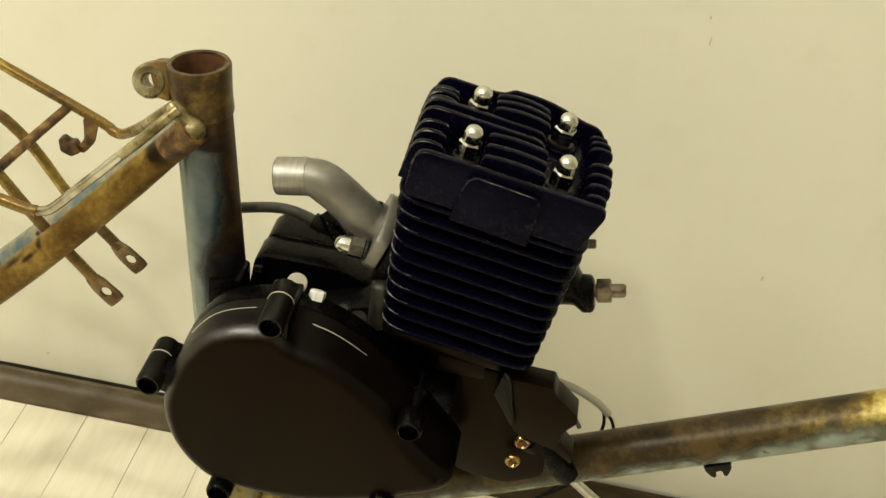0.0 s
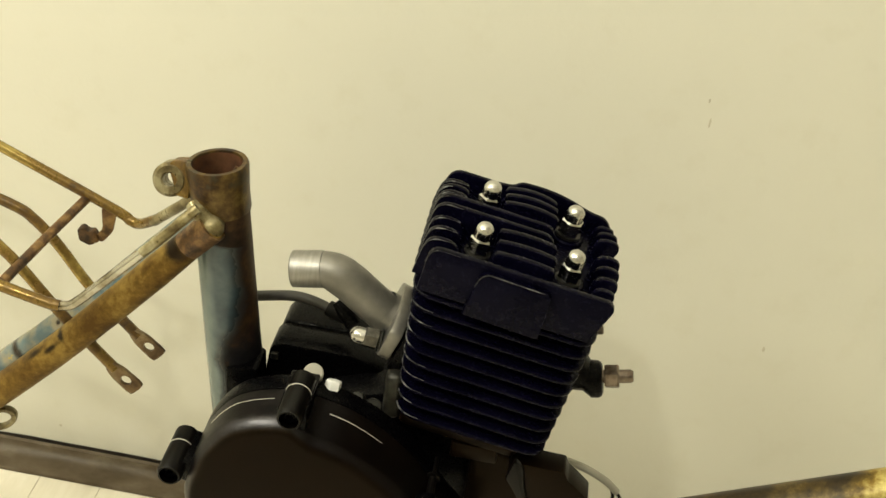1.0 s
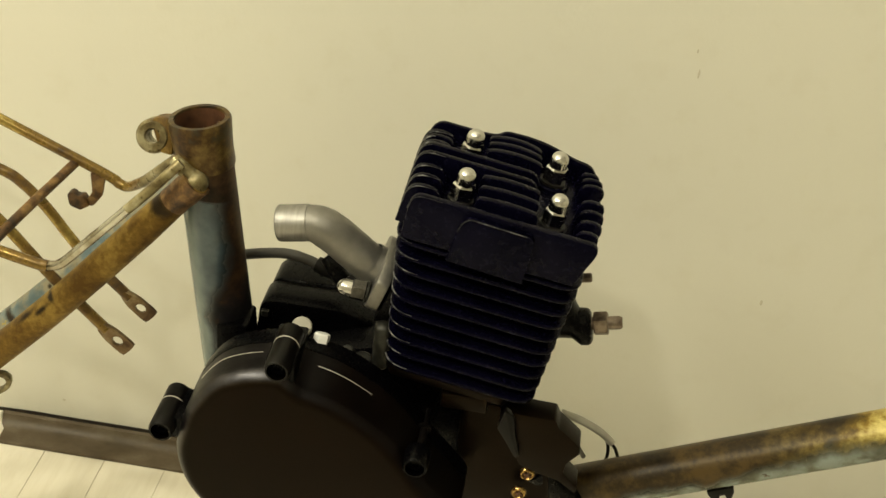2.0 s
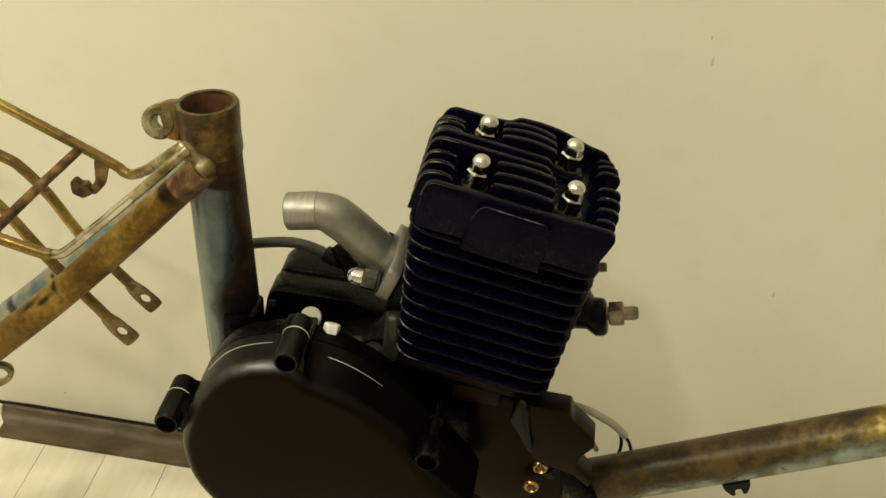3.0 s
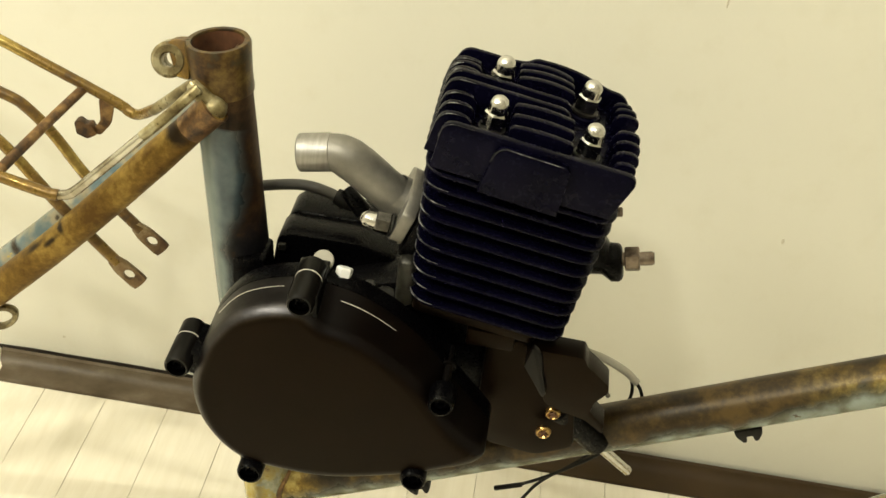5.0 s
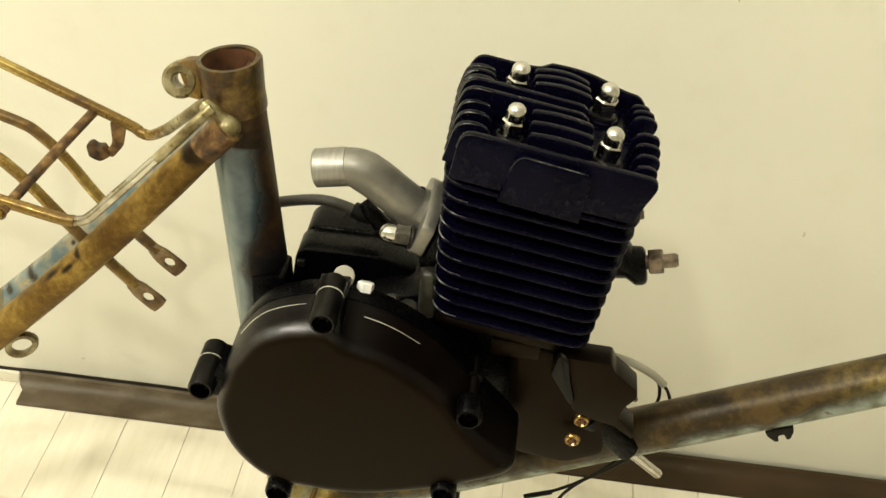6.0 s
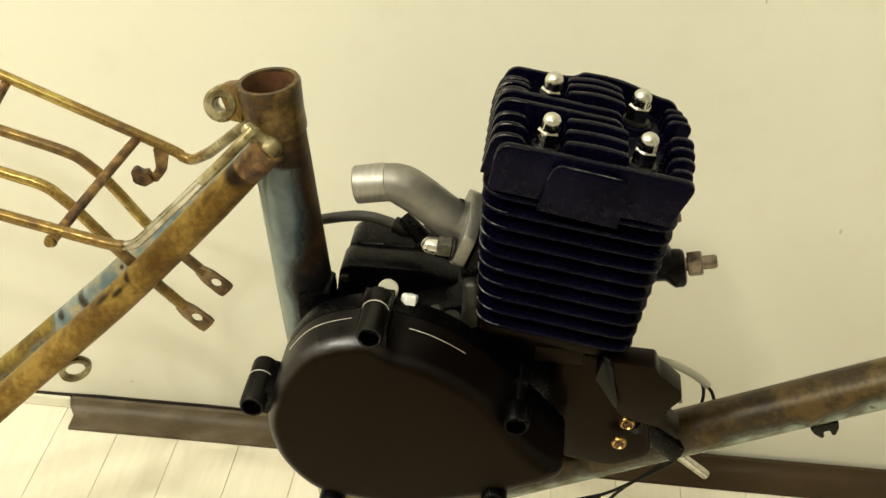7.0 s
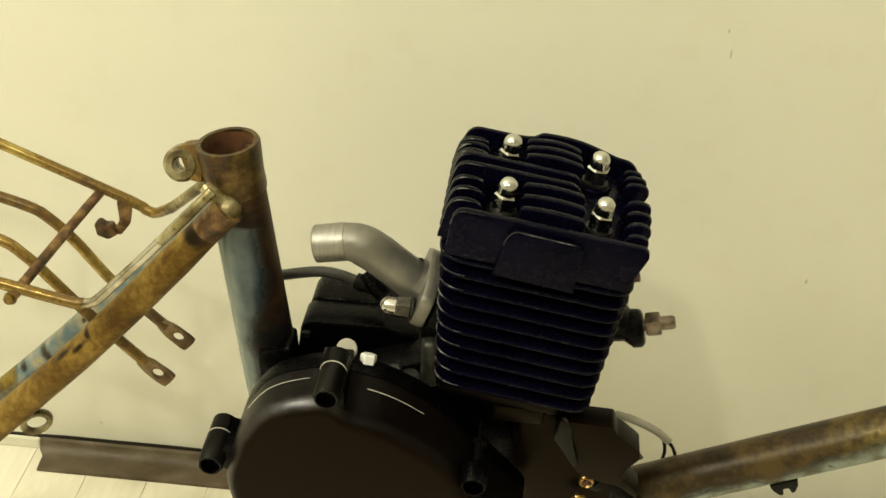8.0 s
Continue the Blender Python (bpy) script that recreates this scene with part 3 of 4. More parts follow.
# dark strip along the wall foot, coloured for the shade in the gap
def gap_line():
    bm = bmesh.new()
    n = 50
    rows = []
    for i in range(n + 1):
        x = -0.42 + i * (X1 + 0.42) / n if i > 14 else -0.42 + i * 0.03
        high = 0.0105 + (0.0010 if x < -0.32 else 0.0021 if x < -0.14 else 0.0012 if x < 0.0 else -0.002) + 0.0012 * noise.noise(Vector((x * 30, 2, 0)))
        rows.append([bm.verts.new((x, y, z)) for y, z in ((WALL_Y - 0.0010, 0.0), (WALL_Y - 0.0010, high), (WALL_Y + 0.001, high), (WALL_Y + 0.001, 0.0))])
    rows.sort(key=lambda r: r[0].co.x)
    for a, b in zip(rows, rows[1:]):
        for k in range(4):
            bm.faces.new((a[k - 1], a[k], b[k], b[k - 1]))
    return bm


single("trim_gap", gap_line(), GAP, "dark strip for the shaded gap at the wall foot", "gap", "structure")

for x, z, w, h in ((0.169, 0.386, 0.0006, 0.0034), (0.1655, 0.401, 0.0006, 0.0014), (0.245, 0.222, 0.0010, 0.0022), (-0.272, 0.030, 0.0013, 0.0011)):
    single("wall_mark", moved(lathe([(0, 0), (0, 1), (0.0002, 0.8), (0.0003, 0)], (0, 0, 0), (0, -1, 0), 14),
                              Matrix.Translation((x, WALL_Y - 0.0001, z)) @ Matrix.Diagonal((w, 1, h, 1))), SMUDGE,
           "small grey scuff on the cream wall", "scuff", "structure")

# unseen bulb holders and cords, added above the assumed light places
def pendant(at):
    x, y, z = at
    lamp = thing("pendant_lamp", (x, y, CEIL), "added bulb holder on a cord, out of view", "lamp", "hanging bulbs")
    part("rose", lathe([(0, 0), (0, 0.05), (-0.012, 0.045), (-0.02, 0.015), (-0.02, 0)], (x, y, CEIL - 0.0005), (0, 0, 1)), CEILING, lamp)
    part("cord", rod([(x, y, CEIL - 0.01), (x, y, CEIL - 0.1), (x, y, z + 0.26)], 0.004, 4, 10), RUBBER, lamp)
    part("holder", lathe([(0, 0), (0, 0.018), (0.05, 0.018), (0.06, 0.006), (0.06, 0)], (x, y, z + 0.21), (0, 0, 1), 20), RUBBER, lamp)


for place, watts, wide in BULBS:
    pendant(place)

# ---- the bicycle frame ----
Y = 0.672
frame_at = (-0.048, Y, 0.0)
bike = thing("bicycle", frame_at, "old blue step-through bicycle frame, flaked and rusty, without wheels", "bicycle")
SEAT_TOP, SEAT_FOOT = Vector((-0.0957, Y, 0.411)), Vector((-0.0507, Y, 0.030))
seat_way = (SEAT_TOP - SEAT_FOOT).normalized()


def on_seat(z):
    return SEAT_FOOT + seat_way * ((z - SEAT_FOOT.z) / seat_way.z)


R = 0.0146
part("seat_tube", sweep(bmesh.new(), [on_seat(0.03 + 0.356 * i / 40) - Vector((0.0009 * math.sin(math.pi * i / 40), 0, 0)) for i in range(41)], lambda t: R + 0.0009 * math.sin(math.pi * t), 32, True, 0.006), FRAME_BLUE, bike, "blue-grey seat tube with rust, left side painted lit")


def pipe_end(p, q, outer, inner, flare=0.0):
    d = (Vector(q) - Vector(p))
    h = d.length
    return lathe([(0, inner * 0.98), (0, outer * 0.985), (0.0012, outer), (h * 0.35, outer * 0.985), (h - 0.0015, outer + flare), (h, outer + flare - 0.0008),
                  (h, inner + 0.0004), (h - 0.001, inner), (0.001, inner)], p, d, 40)


collar = part("seat_clamp", pipe_end(on_seat(0.3845), SEAT_TOP, 0.0156, 0.0128, 0.0006), FRAME_RUST, bike, "rust-brown seat clamp collar with two bolt ears")
part("bore", lathe([(0.0020, 0), (0.0020, 0.0127), (0.0255, 0.0127)], on_seat(0.3845), seat_way, 32), DARK_HOLE, collar)
EAR = Vector((-0.1191, 0.6705, 0.3973))
ear_m = Matrix.Translation(EAR) @ Euler((radians(-19), 0, radians(2))).to_matrix().to_4x4()
for y0 in (-0.0040, 0.0022):
    part("clamp_ear", moved(lathe([(0.0010, 0.0035), (0, 0.0044), (0, 0.0074), (0.0016, 0.0090), (0.0046, 0.0092), (0.0054, 0.0086), (0.0054, 0.0035), (0.0010, 0.0035)], (0, y0, 0), (0, 1, 0), 32), ear_m), EAR_METAL, collar, "tarnished clamp ear with a bolt hole")
    part("ear_block", moved(prism(rounded([(0.0045, -0.0078), (0.0108, -0.0088), (0.0108, 0.0118), (-0.0030, 0.0104)], [0.0015, 0.0015, 0.0015, 0.0070]), y0 + 0.0006, y0 + 0.0052, 0.0010), ear_m), BRASS, collar)
part("bore_scale", moved(join(*[lathe([(-0.0012, 0), (-0.0008, 0.0022), (0.0004, 0.0028), (0.0012, 0.0012), (0.0014, 0)], (0.0098 * math.cos(a), 0.0098 * math.sin(a), h), (-math.cos(a), -math.sin(a), 0.2), 9)
                                for a, h in ((0.6, 0.0205), (1.0, 0.0180), (1.5, 0.0160), (0.2, 0.0150), (2.2, 0.0190))]), Matrix.Translation(on_seat(0.3845)) @ seat_way.to_track_quat("Z", "Y").to_matrix().to_4x4()), DARK_RUST, collar, "rust flakes in the bore")

# lug with the tops of the two seat stays
STAYS = {}
for side in (-1, 1):
    top = Vector((-0.0925, Y + side * 0.0165, 0.3830))
    mid = Vector((-0.176, Y + side * 0.020, 0.2885))
    low = Vector((-0.262, Y + side * 0.024, 0.2005))
    end = Vector((-0.445, Y + side * 0.052, 0.016))
    stay = part("seat_stay", rod([top, mid, low, end], lambda t: 0.0074 + 0.0013 * min(1, t * 9), 14, 20, 0.02), FRAME_STAY if side < 0 else FRAME_FAR, bike,
                "golden-brown rusted seat stay" if side < 0 else "seat stay with blue paint flaking off")
    STAYS[side] = stay
    part("lug_sleeve", rod([top, top.lerp(mid, 0.075), top.lerp(mid, 0.15)], lambda t: 0.0086 - 0.0006 * t, 6, 20, 0.05), DARK_RUST, stay, "dark brown brazed sleeve")
    part("end_cap", lathe([(-0.004, 0.0066), (-0.001, 0.0067), (0.0022, 0.0060), (0.0048, 0.0040), (0.0060, 0)], top, (top - mid), 20), PALE_LUG, stay, "rounded pale worn stay cap")
    part("lug_tongue", rod([top + Vector((-0.001, 0, 0.001)), top + Vector((-0.0075, -side * 0.001, 0.0060)), top + Vector((-0.0120, -side * 0.004, 0.0085))], lambda t: 0.0048 - 0.0012 * t, 6, 16, 0.08), PALE_LUG, stay, "pale brazed lug tongue")
part("eyelet", moved(lathe([(-0.0018, 0.0056), (-0.0022, 0.0064), (-0.0022, 0.0080), (-0.0012, 0.0087), (0.0012, 0.0087), (0.0022, 0.0080), (0.0022, 0.0064), (0.0018, 0.0056), (-0.0018, 0.0056)], (0, 0, 0), (0, 1, 0), 28),
                     Matrix.Translation((-0.2115, 0.652, 0.2315)) @ Euler((0, radians(-35), radians(14))).to_matrix().to_4x4() @ Matrix.Diagonal((1.15, 1, 0.85, 1))), EAR_METAL, bike, "flattened ring eyelet")

part("top_tube", sweep(bmesh.new(), [Vector((-0.0560, Y, 0.1182)).lerp(Vector((0.52, Y, 0.3905)), i / 60) for i in range(61)], lambda t: 0.0119 + 0.0017 * min(1, t * 14), 32, True, 0.006),
     FRAME_MIX, bike, "slanting frame tube, rusty brown with pale blue paint")


def weld_bead():
    """A bead along the line where the slanting tube meets the seat tube."""
    start = Vector((-0.0560, Y, 0.1182))
    way = Vector((0.576, 0, 0.2723)).normalized()
    u, v = Vector((0, 1, 0)), way.cross(Vector((0, 1, 0)))
    loop = []
    for k in range(41):
        a = 2 * math.pi * k / 40
        far = 0.045
        while far > 0:
            p = start + way * far + (u * math.cos(a) + v * math.sin(a)) * 0.0122
            q = p - SEAT_FOOT
            if (q - seat_way * q.dot(seat_way)).length < R + 0.0002:
                break
            far -= 0.0003
        loop.append(p)
    return sweep(bmesh.new(), loop, 0.0017, 10, False, 0.15)


part("weld_bead", weld_bead(), DARK_RUST, bike, "dark brazed joint")
part("down_tube", sweep(bmesh.new(), spline([(-0.045, Y, 0.024), (0.04, Y, 0.026), (0.13, Y, 0.056), (0.20, Y, 0.096), (0.251, Y, 0.134), (0.307, Y, 0.179), (0.52, Y, 0.345)], 10), 0.0138, 32, True, 0.004),
     FRAME_DOWN, bike, "lower curved frame tube with scuffed light blue paint")
part("head_tube", lathe([(-0.062, 0.0150), (-0.062, 0.0180), (-0.060, 0.0188), (-0.050, 0.0188), (-0.048, 0.0172), (0.048, 0.0172), (0.050, 0.0188), (0.060, 0.0188), (0.062, 0.0180), (0.062, 0.0150), (-0.062, 0.0150)], (0.524, Y, 0.372), (-0.34, 0, 0.94), 32), FRAME_PLAIN, bike, "steering head tube joining both frame tubes")
part("bottom_bracket", lathe([(-0.034, 0.0165), (-0.034, 0.0195), (-0.032, 0.0205), (0.032, 0.0205), (0.034, 0.0195), (0.034, 0.0165), (-0.034, 0.0165)], (-0.047, Y, 0.0205), (0, 1, 0), 32), FRAME_PLAIN, bike, "rusty bottom bracket shell")
for side in (-1, 1):
    part("chain_stay", rod([(-0.055, Y + side * 0.018, 0.018), (-0.16, Y + side * 0.014, 0.0088), (-0.30, Y + side * 0.020, 0.0088), (-0.445, Y + side * 0.052, 0.012)], 0.0085, 8, 16), FRAME_PLAIN, bike)
    part("dropout", prism(rounded([(-0.462, 0.001), (-0.432, 0.001), (-0.430, 0.022), (-0.448, 0.030), (-0.466, 0.020)], 0.004), Y + side * 0.052 - 0.002, Y + side * 0.052 + 0.002, 0.0005), FRAME_RUST, bike)


part("rear_bracket", prism(rounded([(-0.262, 0.008), (-0.200, 0.008), (-0.198, 0.0215), (-0.262, 0.0235)], 0.0015), 0.690, 0.704, 0.0015), STAY_PLATE, bike, "rusty bracket plate above the chain stay")


def cable_guide(at, way):
    """A small black double hook under a tube."""
    w = Vector(way).normalized()
    outline = rounded([(-0.0078, 0), (0.0078, 0), (0.0070, -0.0045), (0.0042, -0.0088), (0.0022, -0.0088), (0.0016, -0.0048), (-0.0016, -0.0048), (-0.0022, -0.0088), (-0.0042, -0.0088), (-0.0072, -0.004)], 0.0008, 2)
    bm = prism(outline, -0.004, 0.004, 0.0006)
    return moved(bm, Matrix.Translation(at) @ Euler((0, -math.atan2(w.z, w.x), 0)).to_matrix().to_4x4())


TOP_WAY = Vector((0.57, 0, 0.2695))
part("cable_guide", cable_guide((0.2055, Y - 0.004, 0.2282), TOP_WAY), RUBBER, bike, "small black cable guide under the tube")
part("cable_guide", cable_guide((0.0285, Y - 0.004, 0.1450), TOP_WAY), RUBBER, bike, "small black cable guide under the tube")
part("mount_clamp", prism(rounded([(-0.0815, 0.255), (-0.0625, 0.250), (-0.0655, 0.296), (-0.0680, 0.297), (-0.0825, 0.2945)], 0.0015), Y - 0.0168, Y + 0.004, 0.0015), BLACK, bike, "black engine mounting block on the seat tube")

# ---- the luggage rack ----
rack = thing("luggage_rack", (-0.25, 0.685, 0.340), "tarnished gold-plated wire luggage rack fixed to the seat stays", "rack")
NEAR, FAR = 0.638, 0.734


WIRE = 0.0031
part("outer_rod", rod([(-0.43, FAR, 0.4420), (-0.262, FAR, 0.3700), (-0.176, FAR, 0.3330), (-0.163, FAR - 0.001, 0.3265), (-0.156, FAR - 0.003, 0.3270),
                       (-0.143, FAR - 0.014, 0.339)], WIRE, 10), BRASS, rack, "far outer rack rod")
part("rod_end", rod([(-0.1445, FAR - 0.0127, 0.3376), (-0.143, FAR - 0.014, 0.339), (-0.120, 0.703, 0.365), (-0.106, 0.693, 0.3800)], WIRE * 0.99, 10), PALE_LUG, rack, "worn bright end of the far rod")
part("outer_rod", rod([(-0.43, NEAR, 0.3905), (-0.30, NEAR, 0.3592), (-0.227, NEAR, 0.3418), (-0.178, NEAR, 0.3303), (-0.1675, NEAR, 0.3290)], WIRE, 8), BRASS, rack, "near outer rack rod")
stay_arm = part("stay_arm", rod([(-0.1675, NEAR, 0.3290), (-0.1600, NEAR, 0.3322), (-0.146, NEAR + 0.001, 0.3465), (-0.124, NEAR + 0.003, 0.3695)], 0.0026, 8), CHROME_RUST, rack, "rack arm with worn bright chrome")
part("arm_tip", rod([(-0.1245, NEAR + 0.003, 0.3690), (-0.114, NEAR + 0.006, 0.3795), (-0.104, 0.648, 0.390), (-0.099, 0.651, 0.395)], 0.0027, 8), PALE_LUG, stay_arm, "dull worn end of the arm")
part("inner_rod", rod([(-0.43, 0.700, 0.4085), (-0.30, 0.700, 0.3692), (-0.251, 0.700, 0.3545), (-0.218, 0.700, 0.3445), (-0.207, 0.700, 0.3380), (-0.193, 0.698, 0.3255), (-0.172, 0.694, 0.3020), (-0.1420, 0.6868, 0.2798)], WIRE, 8), BRASS, rack)
part("inner_rod", rod([(-0.43, 0.668, 0.4030), (-0.30, 0.668, 0.3657), (-0.240, 0.668, 0.3487), (-0.219, 0.668, 0.3425), (-0.209, 0.667, 0.3360), (-0.199, 0.666, 0.3265), (-0.176, 0.662, 0.3040), (-0.1450, 0.6568, 0.2780)], WIRE, 8), BRASS, rack)


part("end_rod", rod([(-0.43, FAR, 0.4420), (-0.434, 0.700, 0.4085), (-0.434, 0.668, 0.4030), (-0.43, NEAR, 0.3905)], WIRE, 8), BRASS, rack)


def strap_end(at, way):
    """A rod end hammered flat with a bolt hole."""
    n = 24
    bm = bmesh.new()
    half = 0.0011
    outline = rounded([(-0.014, -0.0026), (-0.006, -0.0050), (0.0078, -0.0054), (0.0086, -0.0040), (0.0086, 0.0040), (0.0078, 0.0054), (-0.006, 0.0050), (-0.014, 0.0026)], 0.0016, 3)
    hole = [(0.0032 * math.cos(2 * math.pi * k / n), 0.0032 * math.sin(2 * math.pi * k / n)) for k in range(n)]
    ring = []
    for k in range(n):
        a = 2 * math.pi * k / n
        d = Vector((math.cos(a), math.sin(a)))
        best = 1
        m = len(outline)
        for i in range(m):
            p, q = Vector(outline[i - 1]), Vector(outline[i])
            e = q - p
            den = d.x * e.y - d.y * e.x
            if abs(den) > 1e-12:
                t = (p.x * e.y - p.y * e.x) / den
                u = (p.x * d.y - p.y * d.x) / den
                if t > 0 and -1e-6 <= u <= 1 + 1e-6:
                    best = min(best, t)
        ring.append(d * best)
    loops = [[bm.verts.new((v[0], h, v[1])) for v in src] for src, h in ((ring, half), (ring, -half), (hole, -half), (hole, half))]
    for a, b in zip(loops, loops[1:] + loops[:1]):
        for k in range(n):
            bm.faces.new((a[k - 1], a[k], b[k], b[k - 1]))
    w = Vector(way).normalized()
    return moved(bm, Matrix.Translation(at) @ Euler((0, -math.atan2(w.z, w.x), 0)).to_matrix().to_4x4())


part("strap_end", strap_end((-0.1360, 0.6865, 0.2745), (0.75, 0, -0.66)), STRAP, rack, "flattened rod end with a bolt hole")
part("strap_end", strap_end((-0.1390, 0.6565, 0.2725), (0.75, 0, -0.66)), STRAP, rack, "flattened rod end with a bolt hole")
part("cross_rod", rod([(-0.1890, FAR + 0.001, 0.3362), (-0.1950, 0.690, 0.3350), (-0.2015, NEAR - 0.003, 0.3335)], 0.0028, 8, 12), DARK_RUST, rack)
part("rod_knob", lathe([(-0.004, 0), (-0.003, 0.0026), (0, 0.0036), (0.003, 0.0026), (0.004, 0)], (-0.2045, NEAR - 0.0020, 0.3300), (0, -1, 0.3), 14), BRASS, rack)
part("cross_rod", rod([(-0.261, FAR, 0.3655), (-0.2625, 0.700, 0.3575), (-0.2635, NEAR, 0.3510)], 0.0028, 8, 12), DARK_RUST, rack)
part("spring_hook", join(prism(rounded([(-0.1800, 0.3325), (-0.1710, 0.3300), (-0.1735, 0.3170), (-0.1800, 0.3085), (-0.1850, 0.3105), (-0.1795, 0.3185)], 0.0022), 0.7315, 0.7335, 0.0004),
                         prism(rounded([(-0.1945, 0.3160), (-0.1915, 0.3180), (-0.1880, 0.3155), (-0.1845, 0.3165), (-0.1810, 0.3100), (-0.1870, 0.3060), (-0.1935, 0.3085)], 0.0015), 0.7295, 0.7355, 0.0008)), DARK_RUST, rack, "small rusty sheet-metal hook")

# ---- the engine ----
E_AT = Vector((0.0488, Y, 0.3006))
LEAN_E = radians(9)
EM = Matrix.Translation(E_AT) @ Euler((0, LEAN_E, 0)).to_matrix().to_4x4()
engine = thing("bicycle_engine", (0.03, Y, 0.20), "black two-stroke bicycle engine with finned cylinder and bare aluminium intake", "engine")


def eng(bm):
    return moved(bm, EM)


def flat_plate(width, depth, corner, z0, z1, bevel=0.0008, shift=0.0):
    """A rounded plate across the cylinder, in the engine's own metres."""
    bm = prism(rounded([(-width, -depth), (width, -depth), (width, depth), (-width, depth)], corner, 5), z0, z1, bevel)
    return moved(bm, Matrix(((1, 0, 0, shift), (0, 0, 1, 0), (0, 1, 0, 0), (0, 0, 0, 1))))


cylinder = part("cylinder", eng(flat_plate(0.0315, 0.036, 0.014, -0.004, 0.082)), BLACK_FIN, engine, "black finned cylinder barrel")
FINS = 10
for i in range(FINS):
    z = 0.0005 + i * 0.0083
    half = 0.0391 + (0.0462 - 0.0391) * z / 0.08
    part("fin", eng(flat_plate(half + 0.0017, 0.0445, 0.013, z, z + 0.0027, 0.0009, 0.0005 + 0.0041 * (1 - z / 0.066))), BLACK_FIN, cylinder)
glint_rng = random.Random(11)


def bend(a, corner, b, steps=6):
    """Points round a corner, from a to b."""
    a, corner, b = Vector(a), Vector(corner), Vector(b)
    return [(1 - t) ** 2 * a + 2 * t * (1 - t) * corner + t * t * b for t in (k / steps for k in range(steps + 1))]


# thin pale strips added as glints on the left front corner of each fin
for i in range(FINS):
    z = 0.0005 + i * 0.0083
    left = -(0.0391 + (0.0462 - 0.0391) * z / 0.08 + 0.0017) + 0.0005 + 0.0041 * (1 - z / 0.066)
    reach = glint_rng.uniform(0.004, 0.016)
    line = [Vector((left, -0.0315 + reach, z + 0.0021))] + bend((left, -0.0315, z + 0.0021), (left, -0.0445, z + 0.0021), (left + 0.013, -0.0445, z + 0.0021))
    part("chipped_edge", eng(rod(line[:glint_rng.choice((6, 7, 8))], lambda t: 0.00042 * (1 - 0.7 * abs(2 * t - 1)), 4, 8, 0.5)), GLINT_EDGE, cylinder, "pale strip for light on a fin edge")
part("base_flange", eng(flat_plate(0.033, 0.038, 0.006, -0.009, -0.003, 0.0008)), BLACK_COVER, engine)

part("base_block", box(0.0450, 0.0700, 0.6340, 0.6600, 0.2800, 0.2900, 0.0012, 2), BLACK_COVER, engine)
head = part("cylinder_head", eng(flat_plate(0.0450, 0.0440, 0.010, 0.0835, 0.0930, 0.0012)), BLACK_FIN, engine, "black finned cylinder head")
NUTS = [(-0.0218, -0.0215), (-0.0222, 0.0205), (0.0250, -0.0205), (0.0225, 0.0225)]


def head_fin(x0, x1, y, thick, top, low=0.090, r=0.006, hump=0.0):
    flare = 0.0022 if x0 < -0.0455 else 0.0
    taper = 0.0075 if x1 > 0.04 else 0.0
    rise = [(x1 + (x0 - x1) * k / 8, top + hump * math.sin(math.pi * k / 8) ** 0.8) for k in range(1, 8)] if hump else []
    outline = rounded([(x0 - flare, low), (x1 - taper, low), (x1, top)] + rise + [(x0, top)], [0.0005, 0.0005, r] + [0.003] * len(rise) + [r], 5)
    return eng(prism(outline, y - thick / 2, y + thick / 2, min(0.0011, thick * 0.4)))


ROWS = 10
for i in range(ROWS):
    y = -0.0435 + i * 0.0097
    back = i / (ROWS - 1)
    top = 0.1055 + 0.0020 * math.sin(math.pi * back) - 0.0050 * back ** 3
    end, right = 0.0476, 0.0510
    if i == 0:
        part("fin", head_fin(-0.0450, 0.0490, -0.0435, 0.0042, 0.1050, 0.0800, 0.0065), BLACK_FIN, head)
    elif i in (4, 5):
        part("fin", head_fin(-end, 0.0150, y, 0.0036, top + 0.0005, 0.082, 0.008), BLACK_FIN, head)
        if i == 4:
            part("fin", head_fin(0.0360, right, y, 0.0034, top - 0.0015, 0.082, 0.0075), BLACK_FIN, head)
    elif i == 9:
        ridge = [(0.0440, 0.0830), (0.0470, 0.0930), (0.0420, 0.0995), (0.0330, top - 0.0005), (0.0240, top + 0.0022), (0.0150, top + 0.0042), (0.0050, top + 0.0050), (-0.0070, top + 0.0044), (-0.0110, top + 0.0010), (-0.0180, top), (-0.0440, top), (-0.0492, 0.0830)]
        part("fin", eng(prism(rounded(ridge, [0.001, 0.003, 0.005, 0.005, 0.006, 0.006, 0.006, 0.003, 0.002, 0.003, 0.006, 0.001], 4), y - 0.0017, y + 0.0017, 0.0011)), BLACK_FIN, head)
    else:
        for x0, x1 in ((-end, -0.0310), (-0.0145, 0.0135 + 0.0030 * (1 - back)), (0.0360, right)):
            middle = -0.02 < x0 < 0.02
            if x0 > 0.02:
                x1 -= 0.006 * abs(2 * back - 1) ** 4
            dip = 0.0 if middle else 0.0015 + 0.0025 * back ** 4
            part("fin", head_fin(x0, x1, y, 0.0040 if middle else 0.0034, top - dip + (0.0018 * back if middle else 0), 0.082, 0.0075, 0.0012 + 0.0018 * back ** 2 if middle else 0.0), BLACK_FIN, head)
